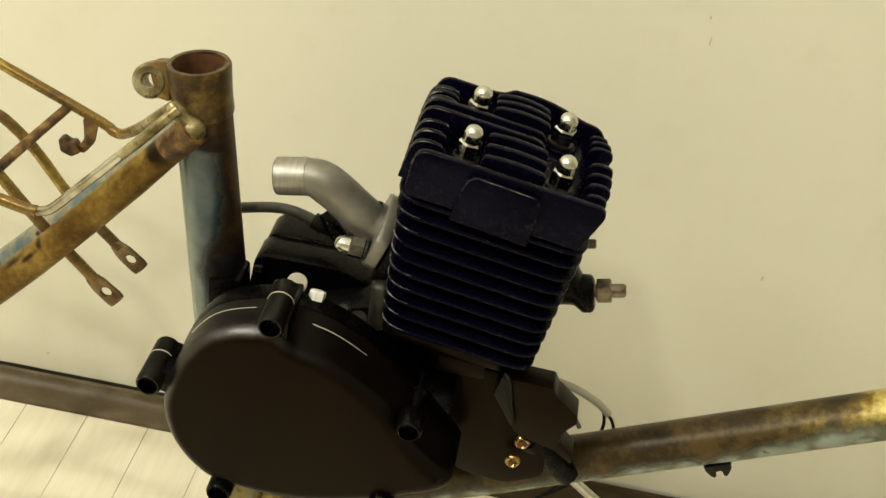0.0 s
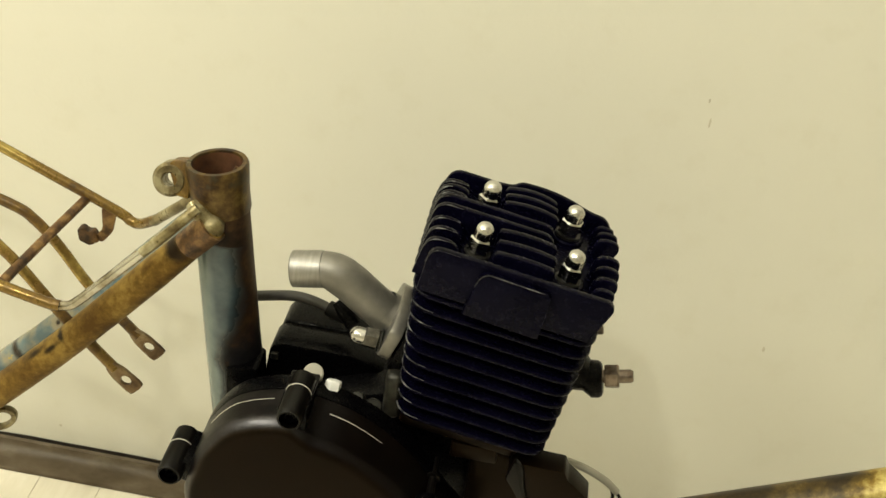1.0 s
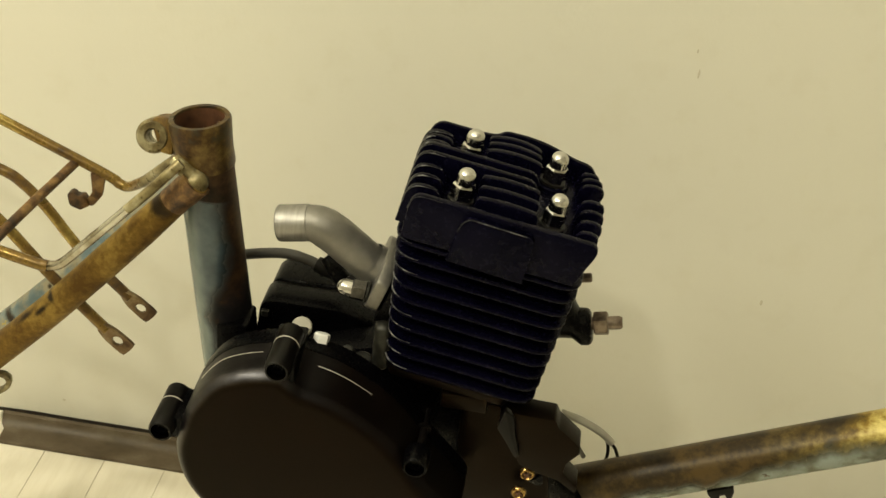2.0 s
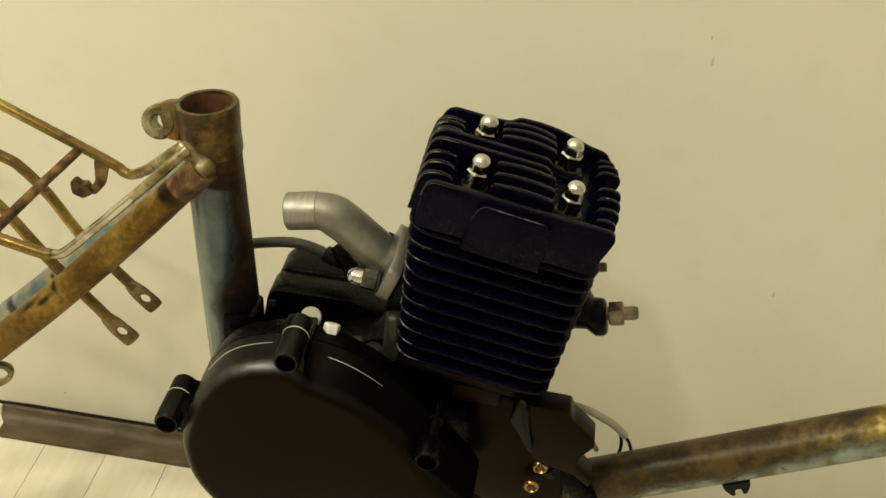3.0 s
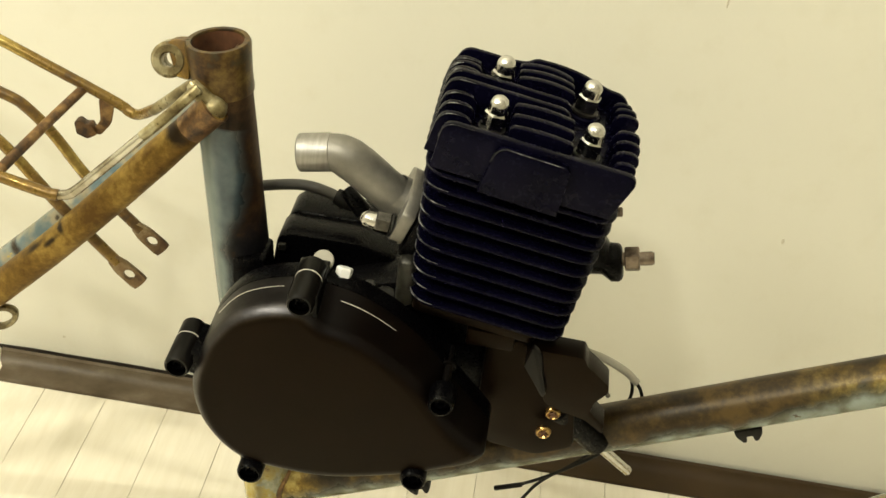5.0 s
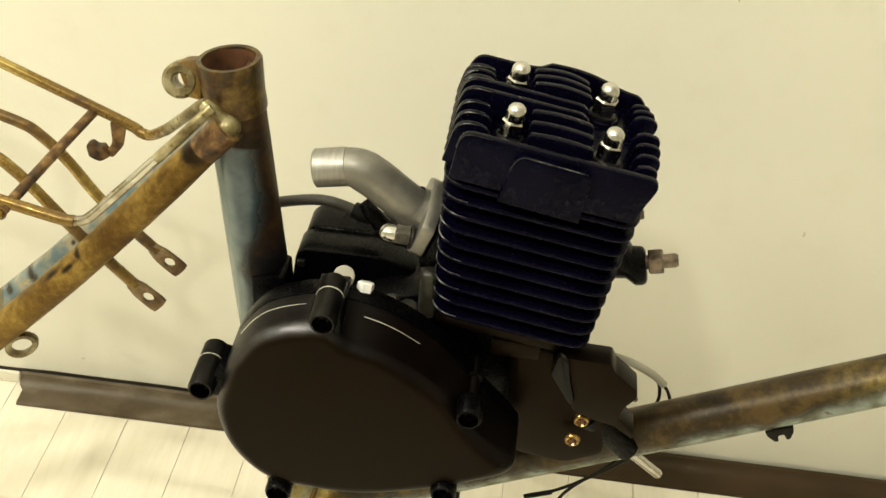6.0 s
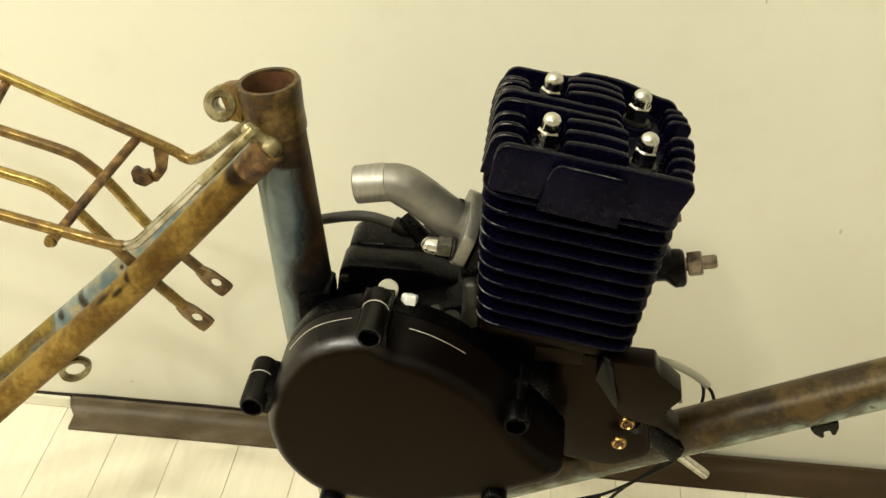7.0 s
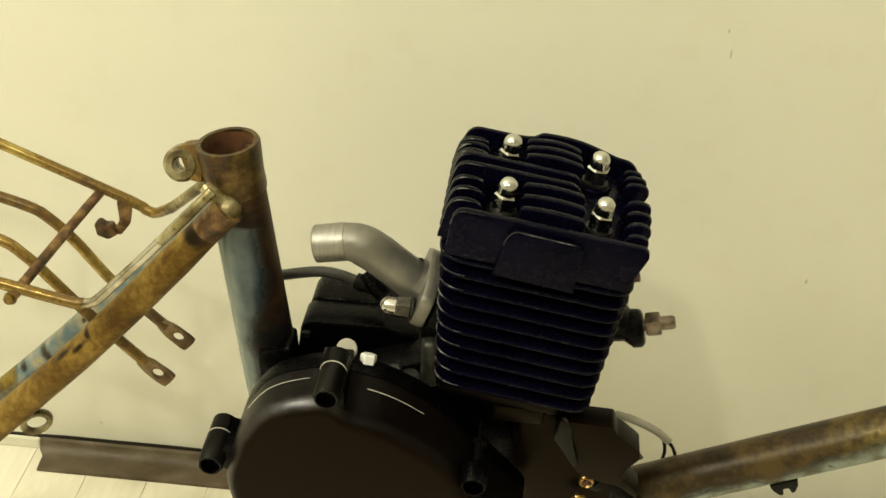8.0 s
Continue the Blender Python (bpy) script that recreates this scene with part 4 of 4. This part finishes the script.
# the same added glints on the head fins, front plate and badge
for i in range(1, 9):
    y = -0.0435 + i * 0.0097 - 0.0017
    top = 0.1055 + 0.0020 * math.sin(math.pi * i / 9) - 0.0050 * (i / 9) ** 3 - (0.0015 + 0.0025 * (i / 9) ** 4 if i not in (4, 5) else -0.0005)
    line = bend((-0.0480, y, top - 0.0075), (-0.0476, y, top), (-0.0400, y, top)) + [Vector((-0.0340, y, top))]
    part("chipped_edge", eng(rod(line[1:glint_rng.choice((6, 7, 8))], lambda t: 0.00036 * (1 - 0.7 * abs(2 * t - 1)), 4, 8, 0.5)), GLINT_EDGE, head)
part("chipped_edge", eng(rod(bend((-0.0452, -0.0456, 0.0970), (-0.0450, -0.0456, 0.1050), (-0.0385, -0.0456, 0.1050)) + [Vector((-0.030, -0.0456, 0.1050))], lambda t: 0.00042 * (1 - 0.7 * t), 4, 8, 0.4)), GLINT_EDGE, head)
part("chipped_edge", eng(rod(bend((-0.0194, -0.0494, 0.0940), (-0.0182, -0.0494, 0.1026), (-0.0130, -0.0494, 0.1025)) + [Vector((0.0020, -0.0494, 0.1022)), Vector((0.0130, -0.0494, 0.1019))], lambda t: 0.00040 * (1 - 0.6 * t), 4, 8, 0.5)), GLINT_EDGE, head)
part("badge_plate", eng(prism(rounded([(-0.0210, 0.0765), (0.0180, 0.0755), (0.0172, 0.1018), (-0.0182, 0.1026)], [0.001, 0.001, 0.004, 0.005], 5), -0.0495, -0.0440, 0.0008)), BLACK_FIN, head, "blank rounded black badge plate")


def acorn_nut(at, axis, size=1.0, name="acorn_nut", parent=None, mat=None):
    """A hexagon nut with a domed cap and a washer."""
    at, axis = Vector(at), Vector(axis).normalized()
    s = size
    base = part(name, lathe([(0, 0), (0, 0.0056 * s), (0.0006 * s, 0.0060 * s), (0.0076 * s, 0.0060 * s), (0.0086 * s, 0.0053 * s), (0.0088 * s, 0)], at, axis, 6), mat or CHROME, parent, "shiny chrome acorn nut", 20)
    part("dome", lathe([(0.0084 * s, 0.0049 * s), (0.0120 * s, 0.0048 * s)] + [((0.0120 + 0.0048 * math.sin(a)) * s, 0.0048 * s * math.cos(a)) for a in (radians(15 * k) for k in range(1, 6))] + [(0.0168 * s, 0)], at, axis, 24), CHROME, base)
    part("washer", lathe([(-0.0012 * s, 0), (-0.0012 * s, 0.0066 * s), (0, 0.0066 * s), (0, 0)], at, axis, 24), DARK_GREY, base)
    return base


axis_up = (EM.to_3x3() @ Vector((0, 0, 1)))
for nx, ny in NUTS:
    part("stud_boss", eng(lathe([(0.085, 0.0090), (0.0945, 0.0090), (0.0952, 0.0082), (0.0952, 0)], (nx, ny, 0), (0, 0, 1), 24)), BLACK_FIN, head)
    acorn_nut(EM @ Vector((nx, ny, 0.0965)), axis_up, 1.0, "acorn_nut", engine)

# intake manifold
flange_n = Vector((-0.93, -0.02, 0.34)).normalized()
FL = Vector((0.0045, 0.667, 0.3375))
fm = Matrix.Translation(FL) @ flange_n.to_track_quat("Y", "Z").to_matrix().to_4x4()
MOUTH, mouth_way = Vector((-0.0522, 0.668, 0.3576)), Vector((0.98, 0, 0.19)).normalized()
intake = part("intake_manifold", rod([MOUTH + mouth_way * 0.008, MOUTH + mouth_way * 0.0155, (-0.0300, 0.668, 0.3600), (-0.0215, 0.668, 0.3555), (-0.0105, 0.6675, 0.3475), (0.0020, 0.667, 0.3385)],
                                     lambda t: 0.0094 + 0.0012 * min(1, max(0, t - 0.2) * 3.5), 10, 32, 0.012), CASTING, engine, "bare grey cast aluminium intake elbow")
part("mouth_rim", lathe([(0.0100, 0.0078), (0.0002, 0.0084), (0, 0.0093), (0.0006, 0.0098), (0.0158, 0.0099), (0.0166, 0.0097), (0.0170, 0.0090)], MOUTH, mouth_way, 40), MACHINED, intake, "smooth turned mouth")
part("intake_flange", moved(prism(rounded([(-0.0235, -0.0085), (-0.0120, -0.0150), (0.0120, -0.0150), (0.0235, -0.0085), (0.0235, 0.0085), (0.0120, 0.0150), (-0.0120, 0.0150), (-0.0235, 0.0085)], 0.0022), -0.004, 0.003, 0.0010), fm), CASTING, intake, "grey flange plate")
part("neck_fillet", moved(lathe([(0.0026, 0.0138), (0.0036, 0.0126), (0.0060, 0.0114), (0.0100, 0.0106)], (0, 0, 0.001), (-0.15, 1, 0.35), 32), fm), CASTING, intake)
part("gasket", moved(prism(rounded([(-0.0245, -0.0165), (0.0245, -0.0165), (0.0245, 0.0165), (-0.0245, 0.0165)], 0.008), -0.0115, -0.0052, 0.0005), fm), BLACK, intake)
for nut_y, nut_z in ((0.6500, 0.3352), (0.6845, 0.3360)):
    acorn_nut((-0.0010, nut_y, nut_z), (-0.985, -0.08, 0.15), 0.92, "acorn_nut", engine, MIRROR_DARK)

# exhaust stud and nut on the other side
ex = Vector((0.1045, 0.668, 0.3215))
ex_way = Vector((0.97, -0.02, 0.24)).normalized()


def leaning_cone(rows, way):
    """Round sections (centre, radius) across one direction, closed at both ends."""
    bm = bmesh.new()
    side = Vector((0, 0, 1)).cross(way).normalized()
    up = way.cross(side)
    rings = [[bm.verts.new(Vector(c) + (side * math.cos(a) + up * math.sin(a)) * r) for a in (2 * math.pi * k / 28 for k in range(28))] for c, r in rows]
    for a, b in zip(rings, rings[1:]):
        for k in range(28):
            bm.faces.new((a[k - 1], a[k], b[k], b[k - 1]))
    bm.faces.new(rings[0])
    bm.faces.new(rings[-1][::-1])
    return bm


part("exhaust_port", leaning_cone([(ex + ex_way * along + Vector((0, deep, high)), r) for along, deep, high, r in ((-0.030, 0.006, 0.008, 0.0190), (-0.004, 0.006, 0.008, 0.0170), (0.002, 0.004, 0.005, 0.0138),
                                  (0.006, 0.001, 0.0005, 0.0110), (0.008, 0, -0.0015, 0.0102), (0.0120, 0, -0.0018, 0.0100), (0.0134, 0, -0.0018, 0.0092), (0.0142, 0, -0.0018, 0.0076))], ex_way), BLACK, engine, "black exhaust port stub")
part("exhaust_stud", lathe([(-0.01, 0.0036), (0.0285, 0.0036), (0.0300, 0.0028), (0.0300, 0)], ex, ex_way, 16), DULL_STEEL, engine, "threaded steel stud")
part("hex_nut", lathe([(0, 0.003), (0, 0.0062), (0.0007, 0.0066), (0.0068, 0.0066), (0.0075, 0.0060), (0.0075, 0.003)], ex + ex_way * 0.0150, ex_way, 6), DULL_STEEL, engine, "dull steel hexagon nut", 20)
part("upper_stud", lathe([(-0.012, 0.0026), (0.0020, 0.0026), (0.0026, 0.0020), (0.0026, 0)], (0.1125, 0.690, 0.3385), ex_way, 14), DULL_STEEL, engine)

# crankcase
part("crankcase", prism(rounded([(-0.058, 0.222), (-0.040, 0.208), (0.030, 0.206), (0.070, 0.206), (0.084, 0.225), (0.084, 0.262), (0.080, 0.2945), (0.018, 0.2985), (-0.010, 0.290), (-0.055, 0.272)], 0.008), 0.658, 0.704, 0.003), BLACK, engine, "black crankcase halves")
rear = part("magneto_cover", prism(rounded([(-0.0668, 0.240), (-0.0662, 0.278), (-0.0640, 0.2965), (-0.0585, 0.3000), (-0.0180, 0.3000), (0.0060, 0.2910), (0.022, 0.272), (0.016, 0.232), (-0.030, 0.215)], 0.0035), 0.678, 0.7000, 0.0014, 2), BLACK, engine, "black magneto side cover")
part("back_step", prism(rounded([(-0.0655, 0.242), (-0.0650, 0.278), (-0.0625, 0.2975), (-0.0575, 0.3016), (-0.0180, 0.3016), (0.0070, 0.2925), (0.022, 0.273), (0.016, 0.234), (-0.030, 0.217)], 0.0040), 0.6985, 0.7220, 0.0022, 3), BLACK, rear)

COVER = [(-0.0892, 0.2500), (-0.0860, 0.2720), (-0.0790, 0.2890), (-0.0655, 0.3050), (-0.0430, 0.3135), (-0.0250, 0.3125), (-0.0020, 0.3055), (0.0230, 0.2885), (0.0430, 0.2640), (0.0580, 0.2480), (0.0640, 0.2385),
         (0.0590, 0.2295), (0.0410, 0.2205), (0.0220, 0.2125), (-0.0130, 0.2030), (-0.0420, 0.2025), (-0.0655, 0.2078), (-0.0828, 0.2265)]


def cover_draft(x, z, up):
    """How far the cover's flank leans in between its rim and its face: most beyond the upper screw boss, where the face is cut back."""
    cut = max(0.0, min(1.0, (x + 0.034) / 0.012)) * max(0.0, min(1.0, (z - 0.236) / 0.014))
    return max(0.0, up) * (0.0020 + 0.0060 * cut)


def cover_shell(outline, y0, y1, r, steps=8):
    """The cover from its rim at y1 forward to a face at y0: a leaning flank and a rounded shoulder."""
    p = [Vector(q) for q in outline]
    n = len(p)
    area = sum(p[i - 1].x * p[i].y - p[i].x * p[i - 1].y for i in range(n))
    bm = bmesh.new()
    rings = [[bm.verts.new((q.x, y1, q.y)) for q in p]]
    for k in range(steps + 1):
        a = math.pi / 2 * k / steps
        ring = []
        for i in range(n):
            way = (p[(i + 1) % n] - p[i - 1]).normalized()
            inward = Vector((-way.y, way.x)) * (1 if area > 0 else -1)
            lean = cover_draft(*p[i], -inward.y)
            q = p[i] + inward * (lean + r * (1 - math.cos(a)))
            ring.append(bm.verts.new((q.x, y0 + r * (1 - math.sin(a)), q.y)))
        rings.append(ring)
    for a, b in zip(rings, rings[1:]):
        for i in range(n):
            bm.faces.new((a[i - 1], a[i], b[i], b[i - 1]))
    bm.faces.new(rings[0])
    bm.faces.new(rings[-1][::-1])
    return bm


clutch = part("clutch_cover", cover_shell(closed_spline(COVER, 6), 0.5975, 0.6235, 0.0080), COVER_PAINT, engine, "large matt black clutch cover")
rim = closed_spline(COVER, 6)
for x0, x1 in ((-0.080, -0.0435), (-0.0200, 0.0130)):
    part("seam", rod([(x, 0.6165, z - 0.34 * cover_draft(x, z, 0.9)) for x, z in rim if x0 < x < x1 and z > 0.262], lambda t: 0.00026 - 0.00012 * t, 3, 8), BRIGHT_SEAM, clutch, "thin bare metal joint line")
part("case_half", domed_plate(closed_spline(COVER), 0.6245, 0.636, 0.0006, 2), BLACK, clutch)
for bx, bz, depth, f in ((-0.0948, 0.2670, 0.034, 0.80), (-0.0345, 0.3180, 0.034, 0.80), (0.0385, 0.2700, 0.014, 0.8), (0.0295, 0.2160, 0.030, 0.82), (-0.0565, 0.2015, 0.030, 0.82)):
    # the upper left bosses take the lit black, the others the plain one
    boss = part("screw_boss", lathe([(0, 0.0062 * f), (0, 0.0072 * f), (0.0016, 0.0083 * f), (depth - 0.001, 0.0085 * f), (depth, 0.0070 * f), (depth, 0)], (bx, 0.5945, bz), (0, 1, 0), 28), BLACK_LIT if bx < 0 and bz > 0.25 else BLACK, clutch)
    if depth > 0.03:
        part("boss_seam", lathe([(0.0211, 0.0083 * f), (0.0212, 0.00865 * f), (0.0217, 0.00865 * f), (0.0218, 0.0083 * f)], (bx, 0.5945, bz), (0, 1, 0), 28), BRIGHT_SEAM, boss)
    part("cap_screw", lathe([(0.0045, 0), (0.0045, 0.0022 * f), (0.0022, 0.0026 * f), (0.0030, 0.0046 * f), (0.0036, 0.0056 * f), (0.0060, 0.0063 * f)], (bx, 0.5945, bz), (0, 1, 0), 20), BLACK, boss, "socket head screw")
part("ear_web", prism(rounded([(-0.0950, 0.2605), (-0.0840, 0.2570), (-0.0830, 0.2695), (-0.0940, 0.2725)], 0.001), 0.602, 0.628, 0.001), BLACK, clutch)
part("ear_web", prism(rounded([(-0.042, 0.306), (-0.027, 0.306), (-0.027, 0.319), (-0.042, 0.319)], 0.001), 0.602, 0.634, 0.001), BLACK, clutch)
part("case_stud", lathe([(0, 0.0022), (0.022, 0.0022), (0.0222, 0.0038), (0.0238, 0.0038), (0.0240, 0.0011), (0.037, 0.0011), (0.037, 0)], (0.0390, 0.602, 0.2690), (0, 1, 0.12), 14), BLACK_LIT, engine, "dark case stud with nut")
part("case_bolt", lathe([(-0.020, 0.0030), (0, 0.0028), (0, 0.0044), (0.0042, 0.0044), (0.0050, 0.0038), (0.0050, 0)], (-0.0205, 0.6345, 0.3100), (0.10, 0.46, 0.88), 6), WHITE_GLARE, engine, "hexagon bolt head, lamp glare painted white", 20)
# pale disc added for a cream spot behind the boss
part("dowel", lathe([(0, 0), (0, 0.0053), (0.004, 0.0053), (0.0045, 0.0047), (0.0045, 0)], (-0.0314, 0.6370, 0.3150), (0.10, -0.55, 0.83), 24), SHEATH, engine, "pale disc behind the upper screw boss")

# castings between the case halves and the barrel
# grey tone put in for light this ridge catches from the left
part("transfer_bulge", box(0.0060, 0.0160, 0.6360, 0.6620, 0.2950, 0.3240, 0.0040, 3), DARK_GREY, engine, "grey casting beside the barrel, toned for light on it")
part("case_lug", lathe([(-0.012, 0.0060), (0.001, 0.0058), (0.0032, 0.0044), (0.0036, 0)], (0.0010, 0.6420, 0.2960), (0.1, -0.4, 0.9), 18), DARK_GREY, engine)
part("case_lug", lathe([(-0.012, 0.0048), (0.001, 0.0046), (0.0026, 0.0034), (0.0028, 0)], (-0.0080, 0.6450, 0.2975), (-0.2, -0.4, 0.9), 18), DARK_GREY, engine)
part("case_lug", box(-0.0630, -0.0585, 0.6755, 0.6790, 0.2895, 0.2940, 0.0010, 2), DARK_GREY, rear)

# sprocket side cover and clutch arm
part("sprocket_cover", prism(rounded([(0.0560, 0.2170), (0.0560, 0.2760), (0.0760, 0.2800), (0.0960, 0.2600), (0.1090, 0.2350), (0.1120, 0.2120), (0.0920, 0.2020), (0.0640, 0.2060)], 0.005), 0.6440, 0.668, 0.002), BLACK_COVER, engine, "matt black sprocket cover")
arm = part("clutch_arm_housing", prism(rounded([(0.0800, 0.2865), (0.1065, 0.2855), (0.1090, 0.2805), (0.1130, 0.2775), (0.1215, 0.2700), (0.1220, 0.2655), (0.1160, 0.2575), (0.1150, 0.2510), (0.1240, 0.2420), (0.1235, 0.2375), (0.1130, 0.2450), (0.1010, 0.2480), (0.0910, 0.2520), (0.0880, 0.2590), (0.0810, 0.2700), (0.0770, 0.2760)], 0.0012), 0.6310, 0.6460, 0.0012), BLACK_COVER, engine, "black bracket of the clutch lever")
part("toe_facet", prism(rounded([(0.0796, 0.2890), (0.0765, 0.2765), (0.0815, 0.2690), (0.0885, 0.2575), (0.0905, 0.2600), (0.0868, 0.2740), (0.0850, 0.2850)], 0.0015), 0.6285, 0.6330, 0.0018), BLACK_LIT, arm)
for sx, sz in ((0.0966, 0.2412), (0.0936, 0.2268)):
    s = part("cross_screw", lathe([(0, 0), (0, 0.0043), (-0.0010, 0.0043), (-0.0022, 0.0034), (-0.0024, 0.0028), (-0.0014, 0.0020), (-0.0012, 0)], (sx, 0.6375, sz), (0, 1, 0), 20), YELLOW_ZINC, engine, "yellow zinc cross-head screw")
    slot = Matrix.Translation((sx, 0.6358, sz)) @ Euler((0, radians(20), 0)).to_matrix().to_4x4()
    part("slot", moved(join(box(-0.0030, 0.0030, -0.0004, 0.0004, -0.0006, 0.0006), box(-0.0006, 0.0006, -0.0005, 0.0005, -0.0030, 0.0030)), slot), DARK_HOLE, s)
lever = part("clutch_lever_barrel", sweep(bmesh.new(), [Vector((0.1000, 0.6490, 0.2345)).lerp(Vector((0.1265, 0.661, 0.2035)), i / 6) for i in range(7)], 0.0072, 20), BLACK, engine, "black lever barrel")
part("lever_pin", sweep(bmesh.new(), [Vector((0.1240, 0.660, 0.2050)).lerp(Vector((0.1490, 0.676, 0.1725)), i / 6) for i in range(7)], 0.0028, 16), CHROME, lever, "bright steel lever pin")

# cables
part("clutch_cable", rod([(-0.095, 0.712, 0.285), (-0.088, 0.705, 0.306), (-0.077, 0.700, 0.3135), (-0.055, 0.699, 0.3185), (-0.038, 0.697, 0.3165), (-0.030, 0.694, 0.3130)], 0.0030, 8, 14), GREY_CABLE, engine, "dark grey cable behind the seat tube")
part("cable_ferrule", lathe([(0, 0), (0, 0.0045), (0.006, 0.0050), (0.0085, 0.0042), (0.0110, 0.0042), (0.0110, 0)], (-0.0365, 0.697, 0.3160), (0.9, -0.2, -0.2), 16), RUBBER, engine, "black cable ferrule")
part("cable_clip", rod([(-0.0310, 0.695, 0.3225), (-0.0262, 0.692, 0.3190), (-0.0195, 0.689, 0.3135)], lambda t: 0.0040 + 0.0012 * t, 6, 14, 0.12), BLACK, engine, "black clip below the intake")
part("wire_sheath", rod([(0.112, 0.690, 0.2440), (0.1230, 0.690, 0.2410), (0.1360, 0.690, 0.2345), (0.1440, 0.690, 0.2275)], 0.0023, 8, 12), SHEATH, engine, "grey sleeve round two wires")
part("wire", rod([(0.1425, 0.690, 0.2285), (0.1470, 0.690, 0.2225), (0.1490, 0.690, 0.2130), (0.1440, 0.6925, 0.1970), (0.1340, 0.678, 0.1840), (0.1050, 0.672, 0.1625), (0.0860, 0.672, 0.1495), (0.0745, 0.672, 0.1445)], 0.0010, 10, 8), RUBBER, engine, "thin black wire")
part("wire", rod([(0.1405, 0.692, 0.2285), (0.1425, 0.692, 0.2215), (0.1425, 0.692, 0.2130), (0.1385, 0.6930, 0.1960), (0.1250, 0.680, 0.1760), (0.1020, 0.674, 0.1560), (0.0930, 0.674, 0.1400), (0.0785, 0.674, 0.1040)], 0.0010, 10, 8), RUBBER, engine, "thin black wire")
for a, b in (((0.0745, 0.672, 0.1445), (0.0900, 0.672, 0.1512)), ((0.0785, 0.674, 0.1040), (0.0850, 0.674, 0.1190))):
    part("bullet_connector", sweep(bmesh.new(), [Vector(a).lerp(Vector(b), i / 4) for i in range(5)], 0.0015, 10), RUBBER, engine, "dark wire connector")
part("loose_bracket", sweep(bmesh.new(), [Vector((0.117, 0.672, 0.246)).lerp(Vector((0.128, 0.676, 0.226)), i / 3) for i in range(4)], 0.0014, 12), CASTING, engine)

# ---- floor planks: the near ones one by one, the far ones joined ----
W = 0.049
plank_rng = random.Random(5)


def plank_mesh(length):
    bm = box(0.00012, W - 0.00012, 0.0001, length - 0.0001, -0.006, 0.0, 0.0002, 1)
    finish(bm)
    me = bpy.data.meshes.new("plank")
    bm.to_mesh(me)
    bm.free()
    me.materials.append(PLANK)
    return me


LENGTHS = {n: plank_mesh(n / 100) for n in (60, 75, 90)}
rest = bmesh.new()
col = int((X0 + 0.18) / W) - 1
while -0.18 + col * W < X1 - W:
    x = -0.18 + col * W
    y = WALL_Y - 0.003
    first = True
    while y > Y0:
        n = plank_rng.choice((60, 75, 90))
        cut = n / 100
        if first:
            cut_to = plank_rng.choice((0.17, 0.32, 0.47, 0.58))
            start = y - cut
            first = False
            y0 = start + (cut - cut_to)
            if -0.60 < x < 0.70:
                ob = new("plank", LENGTHS[n])
                ob.location = (x, y0, 0)
                ob.scale = (1, cut_to / cut, 1)
                ob.parent = floor
            else:
                b = box(x + 0.0004, x + W - 0.0004, y0, y0 + cut_to, -0.006, 0)
                me = bpy.data.meshes.new("p")
                b.to_mesh(me)
                b.free()
                rest.from_mesh(me)
                bpy.data.meshes.remove(me)
            y = y0
            continue
        y0 = max(y - cut, Y0 - 0.05)
        if y0 < y:
            if -0.60 < x < 0.70 and y > 0.1:
                ob = new("plank", LENGTHS[n])
                ob.location = (x, y0, 0)
                ob.parent = floor
            else:
                b = box(x + 0.0004, x + W - 0.0004, y0 + 0.0004, y - 0.0004, -0.006, 0)
                me = bpy.data.meshes.new("p")
                b.to_mesh(me)
                b.free()
                rest.from_mesh(me)
                bpy.data.meshes.remove(me)
        y = y0
    col += 1
far_planks = single("far_planks", rest, PLANK, "", "", "stuff")
far_planks.parent = floor
